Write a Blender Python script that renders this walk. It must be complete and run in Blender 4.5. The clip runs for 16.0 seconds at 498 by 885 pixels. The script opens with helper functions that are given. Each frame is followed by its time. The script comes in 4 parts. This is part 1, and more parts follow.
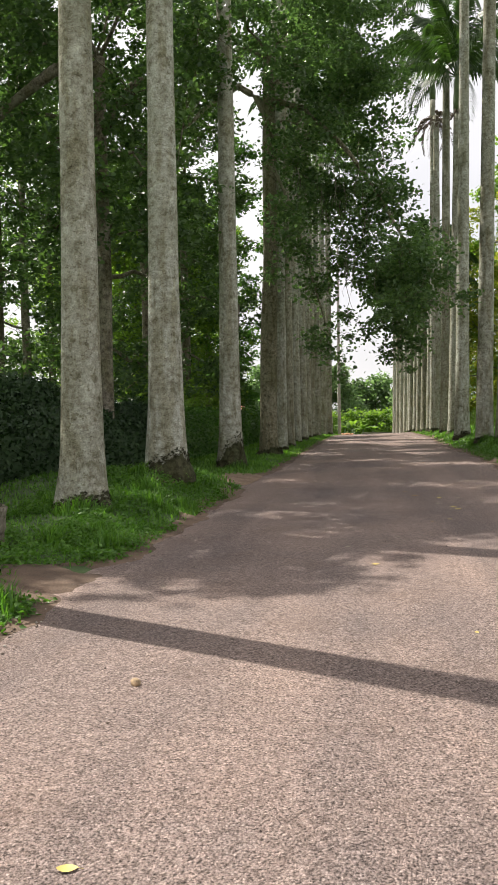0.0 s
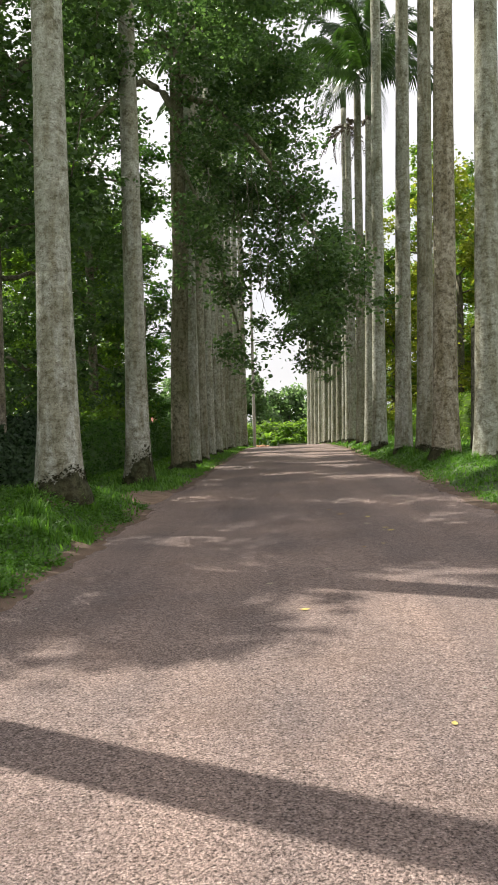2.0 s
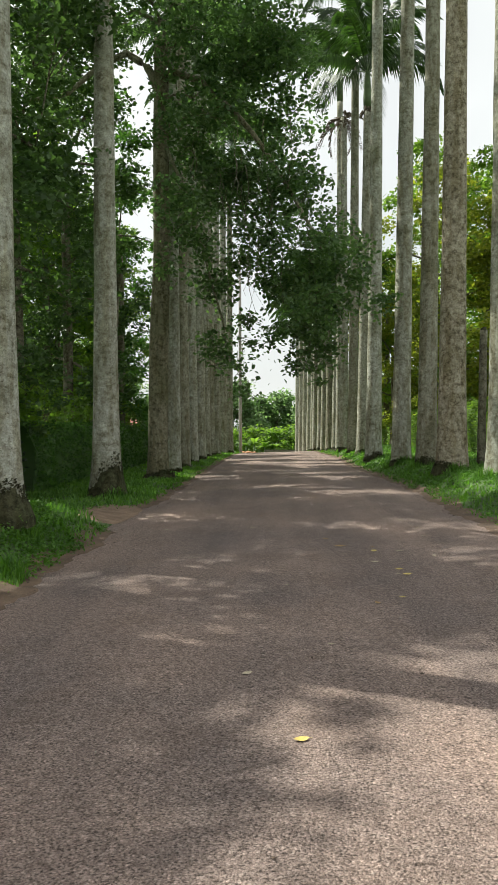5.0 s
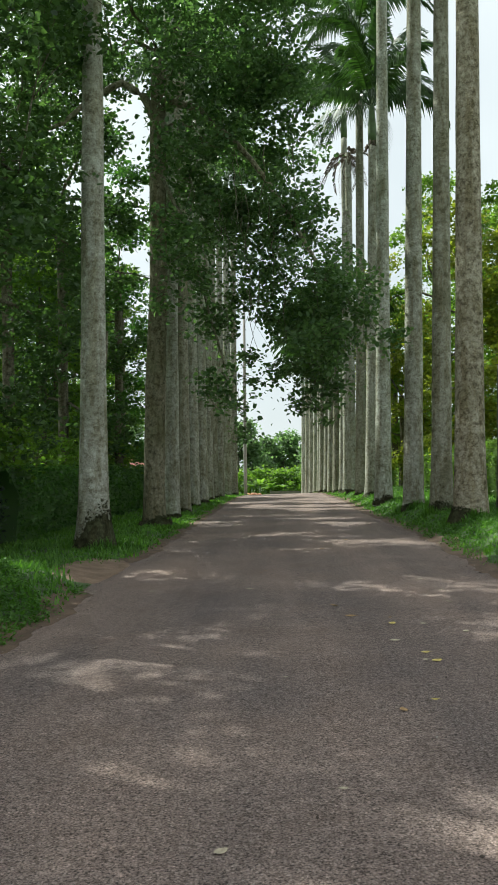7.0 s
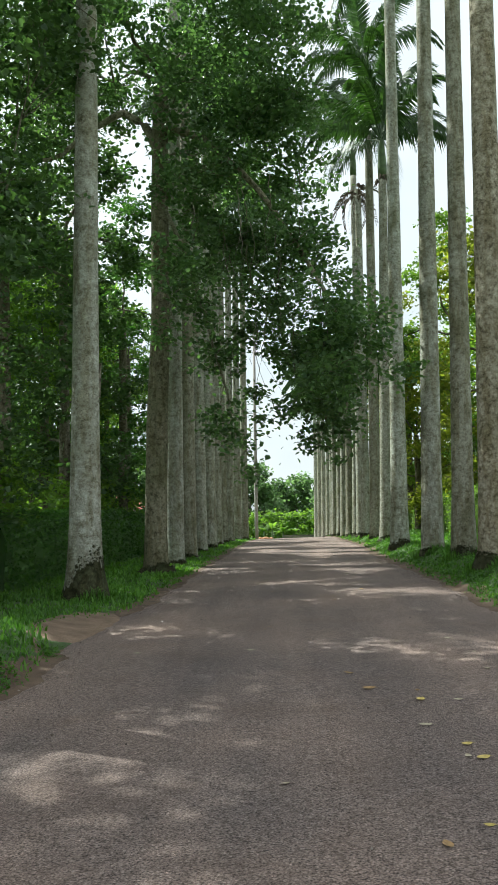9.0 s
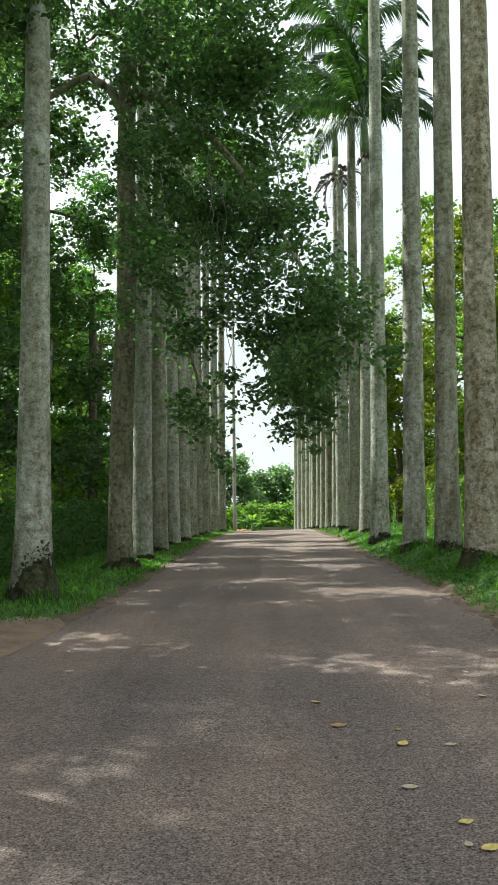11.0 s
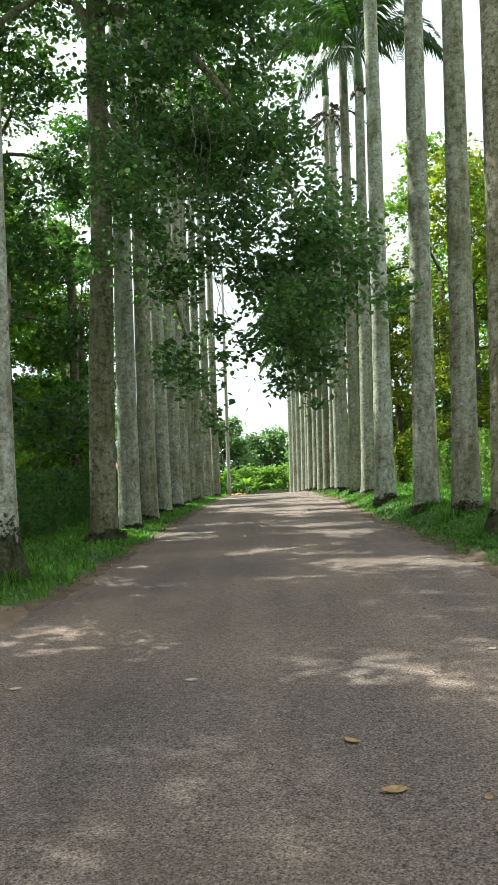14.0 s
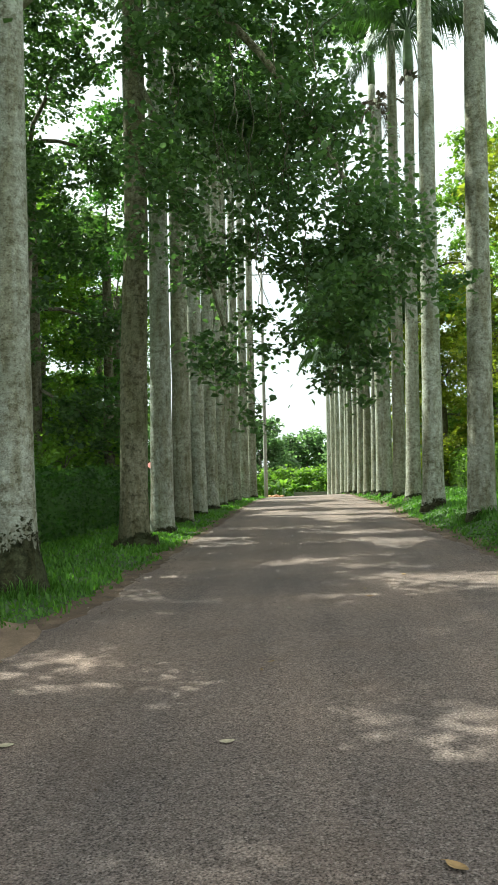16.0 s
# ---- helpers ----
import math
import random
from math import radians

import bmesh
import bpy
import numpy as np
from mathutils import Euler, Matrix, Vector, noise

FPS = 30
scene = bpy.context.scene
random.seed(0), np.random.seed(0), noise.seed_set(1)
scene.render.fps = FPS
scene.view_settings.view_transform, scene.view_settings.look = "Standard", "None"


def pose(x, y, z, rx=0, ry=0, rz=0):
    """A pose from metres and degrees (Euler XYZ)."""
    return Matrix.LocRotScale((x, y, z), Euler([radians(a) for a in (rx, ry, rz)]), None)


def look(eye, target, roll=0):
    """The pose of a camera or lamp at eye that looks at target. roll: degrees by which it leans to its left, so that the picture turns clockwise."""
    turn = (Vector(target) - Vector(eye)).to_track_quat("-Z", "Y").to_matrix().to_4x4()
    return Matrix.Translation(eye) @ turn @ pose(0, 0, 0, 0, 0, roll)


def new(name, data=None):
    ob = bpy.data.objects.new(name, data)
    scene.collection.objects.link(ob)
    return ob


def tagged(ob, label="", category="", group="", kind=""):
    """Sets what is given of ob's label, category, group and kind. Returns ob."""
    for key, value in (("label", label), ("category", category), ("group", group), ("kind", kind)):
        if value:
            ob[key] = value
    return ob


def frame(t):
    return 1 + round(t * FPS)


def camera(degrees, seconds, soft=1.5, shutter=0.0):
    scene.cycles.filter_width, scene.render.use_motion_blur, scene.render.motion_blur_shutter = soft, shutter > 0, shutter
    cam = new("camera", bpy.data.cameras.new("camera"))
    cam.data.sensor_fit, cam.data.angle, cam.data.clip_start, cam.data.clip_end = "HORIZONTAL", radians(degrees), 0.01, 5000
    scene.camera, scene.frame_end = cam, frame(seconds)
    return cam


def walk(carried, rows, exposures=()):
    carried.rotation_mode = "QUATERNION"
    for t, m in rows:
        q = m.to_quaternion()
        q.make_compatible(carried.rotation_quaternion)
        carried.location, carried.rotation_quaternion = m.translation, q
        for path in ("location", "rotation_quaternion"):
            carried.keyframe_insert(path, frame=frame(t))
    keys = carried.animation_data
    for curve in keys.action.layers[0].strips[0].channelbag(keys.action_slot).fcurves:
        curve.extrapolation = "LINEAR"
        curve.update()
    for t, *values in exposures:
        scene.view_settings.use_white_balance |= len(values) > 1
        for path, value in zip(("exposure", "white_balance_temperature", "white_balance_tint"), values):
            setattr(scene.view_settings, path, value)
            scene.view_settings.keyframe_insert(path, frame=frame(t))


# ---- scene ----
cam = camera(33.9, 16.0, 1.1)
PATH = [
    (0, (-0.008, 0.437, 1.488), (-0.301, 2.415, 1.421), -1.0),
    (0.5, (0.001, 0.834, 1.461), (-0.218, 2.821, 1.397), -1.2),
    (1, (-0.019, 1.243, 1.492), (-0.2, 3.234, 1.429), -1.4),
    (1.5, (-0.105, 1.631, 1.515), (-0.287, 3.622, 1.457), -1.4),
    (2, (-0.095, 2.068, 1.463), (-0.181, 4.066, 1.422), -1.6),
    (2.5, (-0.106, 2.475, 1.455), (-0.216, 4.472, 1.422), -1.4),
    (3, (-0.182, 2.879, 1.479), (-0.342, 4.873, 1.452), 1.3),
    (3.5, (-0.119, 3.407, 1.426), (-0.112, 5.407, 1.401), -0.5),
    (3.7, (-0.112, 3.539, 1.431), (-0.125, 5.539, 1.412), -0.8),
    (5.8, (-0.104, 5.071, 1.548), (-0.174, 7.07, 1.513), -0.7),
    (6, (-0.092, 5.21, 1.551), (-0.163, 7.208, 1.523), -1.0),
    (6.5, (-0.02, 5.668, 1.63), (-0.078, 7.667, 1.635), -0.5),
    (7, (-0.007, 6.054, 1.601), (-0.076, 8.051, 1.67), -0.7),
    (7.5, (0.012, 6.437, 1.61), (0.009, 8.431, 1.766), -1.5),
    (8, (0.093, 6.813, 1.569), (0.132, 8.806, 1.74), -2.5),
    (8.5, (0.074, 7.113, 1.55), (0.025, 9.104, 1.728), -2.8),
    (9, (0.096, 7.472, 1.575), (-0.002, 9.462, 1.751), -1.0),
    (9.5, (0.249, 7.849, 1.585), (0.188, 9.84, 1.761), -0.9),
    (9.7, (0.297, 8.007, 1.595), (0.232, 9.999, 1.765), -0.9),
    (11.8, (0.307, 9.478, 1.582), (0.281, 11.473, 1.721), -0.4),
    (12, (0.298, 9.612, 1.577), (0.279, 11.609, 1.697), -0.3),
    (12.5, (0.334, 9.97, 1.583), (0.248, 11.965, 1.692), -0.8),
    (13, (0.276, 10.35, 1.55), (0.11, 12.34, 1.647), -2.2),
    (13.5, (0.206, 10.638, 1.588), (0.152, 12.636, 1.667), -2.2),
    (14, (0.212, 10.986, 1.559), (0.173, 12.985, 1.625), -2.3),
    (14.5, (0.168, 11.297, 1.565), (0.107, 13.295, 1.627), -2.3),
    (15, (0.079, 11.618, 1.6), (0.001, 13.615, 1.657), -2.1),
    (15.5, (0.12, 12.015, 1.569), (0.058, 14.013, 1.626), -2.0),
    (16, (0.077, 12.321, 1.578), (-0.051, 14.316, 1.649), -1.5),
]
walk(cam, [(t, look(eye, target, roll)) for t, eye, target, roll in PATH],
     [(0, 0.69, 6550, 10), (3.7, 0.75, 6500, 7), (6, 0.52, 6400, -2), (7.5, 0.58, 5950, -3), (9.5, 0.76, 5950, -3), (12, 0.95, 6080, -6), (13, 1.10, 6060, -6), (16, 1.08, 6120, -9)])


# ---- world, sun ----
SUN_AZ, SUN_EL = -61.0, 50.0          # degrees from +y towards +x, and above the horizon
world = bpy.data.worlds.new("sky")
scene.world = world
world.use_nodes = True
wn, wl = world.node_tree.nodes, world.node_tree.links
sky = wn.new("ShaderNodeTexSky")
sky.sky_type, sky.sun_disc = "NISHITA", False
sky.sun_elevation, sky.sun_rotation = radians(SUN_EL), radians(SUN_AZ)
sky.dust_density, sky.air_density = 2.5, 1.0
bg = wn["Background"]
bg.inputs[1].default_value = 0.050
# thin bright cloud over the whole sky
cl_coord = wn.new("ShaderNodeTexCoord")
cl_noise = wn.new("ShaderNodeTexNoise")
cl_noise.inputs["Scale"].default_value, cl_noise.inputs["Detail"].default_value = 2.2, 5.0
cl_ramp = wn.new("ShaderNodeMapRange")
cl_ramp.inputs[1].default_value, cl_ramp.inputs[2].default_value = 0.35, 0.62
cl_ramp.inputs[3].default_value, cl_ramp.inputs[4].default_value = 0.7, 0.97
cl_mix = wn.new("ShaderNodeMixRGB")
cl_mix.inputs[2].default_value = (14.6, 14.3, 14.6, 1)
wl.new(cl_coord.outputs["Generated"], cl_noise.inputs["Vector"])
wl.new(cl_noise.outputs[0], cl_ramp.inputs[0])
wl.new(cl_ramp.outputs[0], cl_mix.inputs[0])
wl.new(sky.outputs[0], cl_mix.inputs[1])
wl.new(cl_mix.outputs[0], bg.inputs[0])
sun_data = bpy.data.lights.new("sun", "SUN")
sun_data.energy, sun_data.angle, sun_data.color = 5.0, radians(0.53), (1.0, 0.95, 0.87)
sun = new("sun", sun_data)
sun.matrix_world = look((0, 0, 60), (-math.sin(radians(SUN_AZ)) * 40, -math.cos(radians(SUN_AZ)) * 40, 60 - 40 * math.tan(radians(SUN_EL))))


# ---- materials ----
def material(name):
    m = bpy.data.materials.new(name)
    m.use_nodes = True
    return m, m.node_tree.nodes, m.node_tree.links, m.node_tree.nodes["Principled BSDF"]


def noise_node(n, l, vec, scale, detail=4.0, rough=0.55):
    t = n.new("ShaderNodeTexNoise")
    t.inputs["Scale"].default_value, t.inputs["Detail"].default_value, t.inputs["Roughness"].default_value = scale, detail, rough
    l.new(vec, t.inputs["Vector"])
    return t


def ramp(n, l, fac, stops):
    r = n.new("ShaderNodeValToRGB")
    while len(r.color_ramp.elements) < len(stops):
        r.color_ramp.elements.new(0.5)
    for e, (p, c) in zip(r.color_ramp.elements, stops):
        e.position, e.color = p, (*c, 1)
    l.new(fac, r.inputs[0])
    return r


def mixc(n, l, fac, a, b, mode="MIX"):
    m = n.new("ShaderNodeMixRGB")
    m.blend_type = mode
    for i, v in ((0, fac), (1, a), (2, b)):
        if isinstance(v, (int, float)):
            m.inputs[i].default_value = v
        elif isinstance(v, tuple):
            m.inputs[i].default_value = (*v, 1)
        else:
            l.new(v, m.inputs[i])
    return m.outputs[0]


def bump(n, l, bsdf, height, strength, distance):
    b = n.new("ShaderNodeBump")
    b.inputs["Strength"].default_value, b.inputs["Distance"].default_value = strength, distance
    l.new(height, b.inputs["Height"])
    l.new(b.outputs[0], bsdf.inputs["Normal"])


def asphalt_material():
    m, n, l, b = material("chip_asphalt")
    co = n.new("ShaderNodeTexCoord").outputs["Object"]
    warp = noise_node(n, l, co, 55, 3)
    wv = n.new("ShaderNodeVectorMath")
    wv.operation = "MULTIPLY_ADD"
    wv.inputs[1].default_value = (0.014, 0.014, 0.0)
    l.new(warp.outputs["Color"], wv.inputs[0])
    l.new(co, wv.inputs[2])
    v = n.new("ShaderNodeTexVoronoi")
    v.inputs["Scale"].default_value = 98
    l.new(wv.outputs[0], v.inputs["Vector"])
    grit = noise_node(n, l, co, 74, 3.5, 0.62)
    chip = ramp(n, l, v.outputs["Color"], [(0.0, (0.245, 0.193, 0.174)), (0.5, (0.355, 0.285, 0.256)), (0.85, (0.455, 0.374, 0.340)), (1.0, (0.60, 0.505, 0.465))])
    # gaps and low spots painted darker, for small shadows the bump cannot cast
    gap_shade = ramp(n, l, v.outputs["Distance"], [(0.40, (1.06, 1.06, 1.06)), (0.72, (0.66, 0.65, 0.64))])
    c = mixc(n, l, 0.85, chip.outputs[0], gap_shade.outputs[0], "MULTIPLY")
    grit_shade = ramp(n, l, grit.outputs[0], [(0.36, (0.16, 0.15, 0.14)), (0.43, (0.70, 0.69, 0.68)), (0.50, (1.14, 1.13, 1.12)), (0.66, (1.42, 1.40, 1.37))])
    c = mixc(n, l, 0.8, c, grit_shade.outputs[0], "MULTIPLY")
    big = noise_node(n, l, co, 0.35, 6)
    worn = ramp(n, l, big.outputs[0], [(0.35, (0.80, 0.80, 0.82)), (0.65, (1.12, 1.06, 1.02))])
    c = mixc(n, l, 1.0, c, worn.outputs[0], "MULTIPLY")
    along = n.new("ShaderNodeVectorMath")
    along.operation = "MULTIPLY"
    along.inputs[1].default_value = (1.3, 0.09, 1.0)
    l.new(co, along.inputs[0])
    track = noise_node(n, l, along.outputs[0], 1.0, 5)
    tk = ramp(n, l, track.outputs[0], [(0.38, (0.80, 0.81, 0.83)), (0.62, (1.12, 1.09, 1.07))])
    c = mixc(n, l, 0.8, c, tk.outputs[0], "MULTIPLY")
    speck = noise_node(n, l, co, 24, 5, 0.75)
    sp = ramp(n, l, speck.outputs[0], [(0.36, (0.58, 0.57, 0.56)), (0.5, (1, 1, 1)), (0.64, (1.34, 1.32, 1.30))])
    c = mixc(n, l, 0.7, c, sp.outputs[0], "MULTIPLY")
    dirt = noise_node(n, l, co, 1.1, 7)
    df = ramp(n, l, dirt.outputs[0], [(0.52, (0, 0, 0)), (0.72, (1, 1, 1))])
    c = mixc(n, l, mixc(n, l, 0.3, (0.0, 0.0, 0.0), df.outputs[0]), c, (0.20, 0.135, 0.10))
    l.new(c, b.inputs["Base Color"])
    b.inputs["Roughness"].default_value = 0.85
    b.inputs["Specular IOR Level"].default_value = 0.2
    inv = n.new("ShaderNodeMath")
    inv.operation = "SUBTRACT"
    inv.inputs[0].default_value = 1.0
    l.new(v.outputs["Distance"], inv.inputs[1])
    lumps = noise_node(n, l, co, 45, 3)
    hh = mixc(n, l, 0.4, inv.outputs[0], lumps.outputs[0])
    hh = mixc(n, l, 0.7, hh, grit.outputs[0])
    bump(n, l, b, hh, 1.0, 0.062)
    return m


def soil_material(name, dark, light):
    m, n, l, b = material(name)
    co = n.new("ShaderNodeTexCoord").outputs["Object"]
    a = noise_node(n, l, co, 3.0, 8)
    f = noise_node(n, l, co, 70.0, 4)
    c = ramp(n, l, a.outputs[0], [(0.3, dark), (0.7, light)]).outputs[0]
    g = ramp(n, l, f.outputs[0], [(0.3, (0.6, 0.6, 0.6)), (0.7, (1.25, 1.25, 1.25))]).outputs[0]
    l.new(mixc(n, l, 1.0, c, g, "MULTIPLY"), b.inputs["Base Color"])
    b.inputs["Roughness"].default_value = 0.95
    bump(n, l, b, f.outputs[0], 0.6, 0.02)
    return m


def bark_material(name, pale, mid, dark, moss, mossy=0.5, rings=True):
    m, n, l, b = material(name)
    tc = n.new("ShaderNodeTexCoord")
    oi = n.new("ShaderNodeObjectInfo")
    add = n.new("ShaderNodeVectorMath")
    add.operation = "ADD"
    sc = n.new("ShaderNodeVectorMath")
    sc.operation = "SCALE"
    l.new(oi.outputs["Location"], sc.inputs[0])
    sc.inputs["Scale"].default_value = 3.7
    l.new(tc.outputs["Object"], add.inputs[0])
    l.new(sc.outputs[0], add.inputs[1])
    co = add.outputs[0]
    flat = n.new("ShaderNodeVectorMath")
    flat.operation = "MULTIPLY"
    flat.inputs[1].default_value = (1.0, 1.0, 1.9)
    l.new(co, flat.inputs[0])
    blot = noise_node(n, l, co, 9.0, 9, 0.72)
    streak = noise_node(n, l, flat.outputs[0], 9.0, 6, 0.7)
    fine = noise_node(n, l, co, 38, 6, 0.75)
    broad = noise_node(n, l, co, 0.9, 4)
    c = ramp(n, l, blot.outputs[0], [(0.40, dark), (0.455, mid), (0.53, tuple(0.5 * (p + q) for p, q in zip(mid, pale))), (0.57, pale)]).outputs[0]
    st = ramp(n, l, streak.outputs[0], [(0.34, (0.55, 0.53, 0.48)), (0.5, (1, 1, 1)), (0.68, (1.22, 1.22, 1.2))]).outputs[0]
    c = mixc(n, l, 0.45, c, st, "MULTIPLY")
    spots = ramp(n, l, fine.outputs[0], [(0.34, (0.5, 0.48, 0.44)), (0.46, (1, 1, 1)), (0.66, (1.3, 1.32, 1.28))]).outputs[0]
    c = mixc(n, l, 0.9, c, spots, "MULTIPLY")
    vo = n.new("ShaderNodeTexVoronoi")
    vo.inputs["Scale"].default_value = 13.0
    l.new(flat.outputs[0], vo.inputs["Vector"])
    lich = ramp(n, l, mixc(n, l, 0.35, vo.outputs["Distance"], fine.outputs[0]), [(0.27, (1, 1, 1)), (0.33, (0, 0, 0))]).outputs[0]
    c = mixc(n, l, mixc(n, l, 1.0, lich, (0.6, 0.6, 0.6), "MULTIPLY"), c, tuple(min(1, k * 1.35) for k in pale))
    mf = ramp(n, l, broad.outputs[0], [(0.62 - 0.3 * mossy, (0, 0, 0)), (0.78 - 0.2 * mossy, (1, 1, 1))]).outputs[0]
    mm = mixc(n, l, 1.0, mf, blot.outputs[0], "MULTIPLY")
    c = mixc(n, l, mm, c, moss)
    patch = noise_node(n, l, co, 3.6, 6, 0.62)
    pt = ramp(n, l, patch.outputs[0], [(0.36, (0.50, 0.50, 0.40)), (0.47, (0.90, 0.90, 0.85)), (0.55, (1.04, 1.04, 1.03)), (0.64, (1.30, 1.31, 1.30))]).outputs[0]
    c = mixc(n, l, 0.5, c, pt, "MULTIPLY")
    each = ramp(n, l, oi.outputs["Random"], [(0.0, (0.80, 0.76, 0.66)), (0.5, (1.0, 1.0, 0.96)), (1.0, (1.15, 1.16, 1.14))]).outputs[0]
    c = mixc(n, l, 0.8, c, each, "MULTIPLY")
    scab = noise_node(n, l, co, 6.5, 7, 0.68)
    sb = ramp(n, l, scab.outputs[0], [(0.40, (0.56, 0.54, 0.44)), (0.435, (1, 1, 1)), (0.585, (1.0, 1.0, 1.0)), (0.615, (1.30, 1.31, 1.29))]).outputs[0]
    c = mixc(n, l, 0.75, c, sb, "MULTIPLY")
    drip = n.new("ShaderNodeVectorMath")
    drip.operation = "MULTIPLY"
    drip.inputs[1].default_value = (1.0, 1.0, 0.16)
    l.new(co, drip.inputs[0])
    stain = noise_node(n, l, drip.outputs[0], 5.0, 5, 0.6)
    sn = ramp(n, l, stain.outputs[0], [(0.40, (0.66, 0.62, 0.50)), (0.52, (1.0, 1.0, 1.0)), (0.66, (1.12, 1.13, 1.14))]).outputs[0]
    c = mixc(n, l, 0.7, c, sn, "MULTIPLY")
    scar = noise_node(n, l, flat.outputs[0], 17.0, 3, 0.5)
    sc2 = ramp(n, l, scar.outputs[0], [(0.30, (0.38, 0.34, 0.27)), (0.37, (1, 1, 1))]).outputs[0]
    c = mixc(n, l, 0.8, c, sc2, "MULTIPLY")
    height = mixc(n, l, 0.5, fine.outputs[0], streak.outputs[0])
    if rings:
        w = n.new("ShaderNodeTexWave")
        w.bands_direction = "Z"
        w.inputs["Scale"].default_value, w.inputs["Distortion"].default_value = 2.2, 3.5
        w.inputs["Detail"].default_value, w.inputs["Detail Scale"].default_value = 3.0, 2.5
        l.new(co, w.inputs["Vector"])
        rr = ramp(n, l, w.outputs[0], [(0.0, (0.74, 0.73, 0.70)), (0.16, (1, 1, 1))]).outputs[0]
        c = mixc(n, l, 0.25, c, rr, "MULTIPLY")
        height = mixc(n, l, 0.10, height, w.outputs[0])
    l.new(c, b.inputs["Base Color"])
    b.inputs["Roughness"].default_value = 0.9
    b.inputs["Specular IOR Level"].default_value = 0.2
    bump(n, l, b, height, 0.8, 0.03)
    return m


def leaf_material(name, a, bcol, trans, gloss=0.45, mixf=0.45):
    m, n, l, b = material(name)
    geo = n.new("ShaderNodeNewGeometry")
    c = ramp(n, l, geo.outputs["Random Per Island"], [(0.0, a), (1.0, bcol)]).outputs[0]
    co = n.new("ShaderNodeTexCoord").outputs["Object"]
    nz = noise_node(n, l, co, 0.7, 3)
    v = ramp(n, l, nz.outputs[0], [(0.3, (0.75, 0.78, 0.75)), (0.7, (1.25, 1.2, 1.1))]).outputs[0]
    c = mixc(n, l, 1.0, c, v, "MULTIPLY")
    l.new(c, b.inputs["Base Color"])
    b.inputs["Roughness"].default_value = gloss
    b.inputs["Specular IOR Level"].default_value = 0.35
    tr = n.new("ShaderNodeBsdfTranslucent")
    l.new(mixc(n, l, 1.0, c, trans, "MULTIPLY"), tr.inputs[0])
    mx = n.new("ShaderNodeMixShader")
    mx.inputs[0].default_value = mixf
    l.new(b.outputs[0], mx.inputs[1])
    l.new(tr.outputs[0], mx.inputs[2])
    l.new(mx.outputs[0], n["Material Output"].inputs[0])
    return m


def plain_material(name, colour, rough=0.7, var=0.25, scale=30, metal=0.0):
    m, n, l, b = material(name)
    co = n.new("ShaderNodeTexCoord").outputs["Object"]
    nz = noise_node(n, l, co, scale, 5)
    v = ramp(n, l, nz.outputs[0], [(0.3, tuple(k * (1 - var) for k in colour)), (0.7, tuple(min(1, k * (1 + var)) for k in colour))])
    l.new(v.outputs[0], b.inputs["Base Color"])
    b.inputs["Roughness"].default_value, b.inputs["Metallic"].default_value = rough, metal
    bump(n, l, b, nz.outputs[0], 0.2, 0.005)
    return m


ASPHALT = asphalt_material()
SOIL = soil_material("verge_soil", (0.045, 0.075, 0.024), (0.085, 0.14, 0.038))
CLAY = soil_material("bare_clay", (0.085, 0.056, 0.038), (0.19, 0.125, 0.084))
CLAY_PALE = soil_material("pale_clay", (0.16, 0.105, 0.070), (0.31, 0.215, 0.148))
PALM_BARK = bark_material("palm_bark", (0.385, 0.39, 0.35), (0.30, 0.298, 0.258), (0.22, 0.21, 0.172), (0.105, 0.11, 0.045), 0.38)
PALM_BARK_BROWN = bark_material("brown_palm_bark", (0.38, 0.345, 0.285), (0.265, 0.23, 0.175), (0.14, 0.12, 0.09), (0.12, 0.11, 0.05), 0.25)
TREE_BARK = bark_material("tree_bark", (0.22, 0.20, 0.165), (0.135, 0.12, 0.095), (0.07, 0.062, 0.05), (0.07, 0.085, 0.03), 0.6, False)
MOSSY_BARK = bark_material("mossy_bark", (0.31, 0.295, 0.235), (0.21, 0.20, 0.15), (0.11, 0.105, 0.075), (0.10, 0.11, 0.045), 0.55, False)
ROOT_MOSS = bark_material("root_moss", (0.10, 0.098, 0.062), (0.055, 0.056, 0.033), (0.026, 0.027, 0.017), (0.04, 0.055, 0.018), 0.7, False)
LEAF_MAIN = leaf_material("dark_leaf", (0.066, 0.114, 0.058), (0.134, 0.198, 0.094), (1.5, 1.85, 0.85), 0.36, 0.48)
LEAF_WOOD = leaf_material("wood_leaf", (0.044, 0.078, 0.038), (0.096, 0.150, 0.062), (1.5, 1.85, 0.75), 0.45, 0.42)
LEAF_MID = leaf_material("bushy_leaf", (0.045, 0.095, 0.028), (0.10, 0.185, 0.050), (1.4, 1.9, 0.7), 0.45, 0.42)
# near-black green: the deep shade on the hedge is put into its colour
LEAF_HEDGE_SHADE = leaf_material("shaded_hedge_leaf", (0.016, 0.036, 0.015), (0.036, 0.070, 0.024), (1.4, 2.0, 0.7), 0.6, 0.08)
LEAF_BRIGHT = leaf_material("bright_leaf", (0.082, 0.138, 0.036), (0.172, 0.252, 0.070), (1.7, 2.0, 0.65), 0.45, 0.58)
LEAF_YELLOW = leaf_material("yellow_green_leaf", (0.115, 0.155, 0.034), (0.27, 0.285, 0.066), (1.7, 1.85, 0.65), 0.45, 0.58)
# paler, greyer green: the haze of distance is mixed into this leaf colour
LEAF_FAR_HAZE = leaf_material("hazy_far_leaf", (0.13, 0.185, 0.115), (0.22, 0.29, 0.165), (1.3, 1.6, 0.9), 0.5, 0.62)
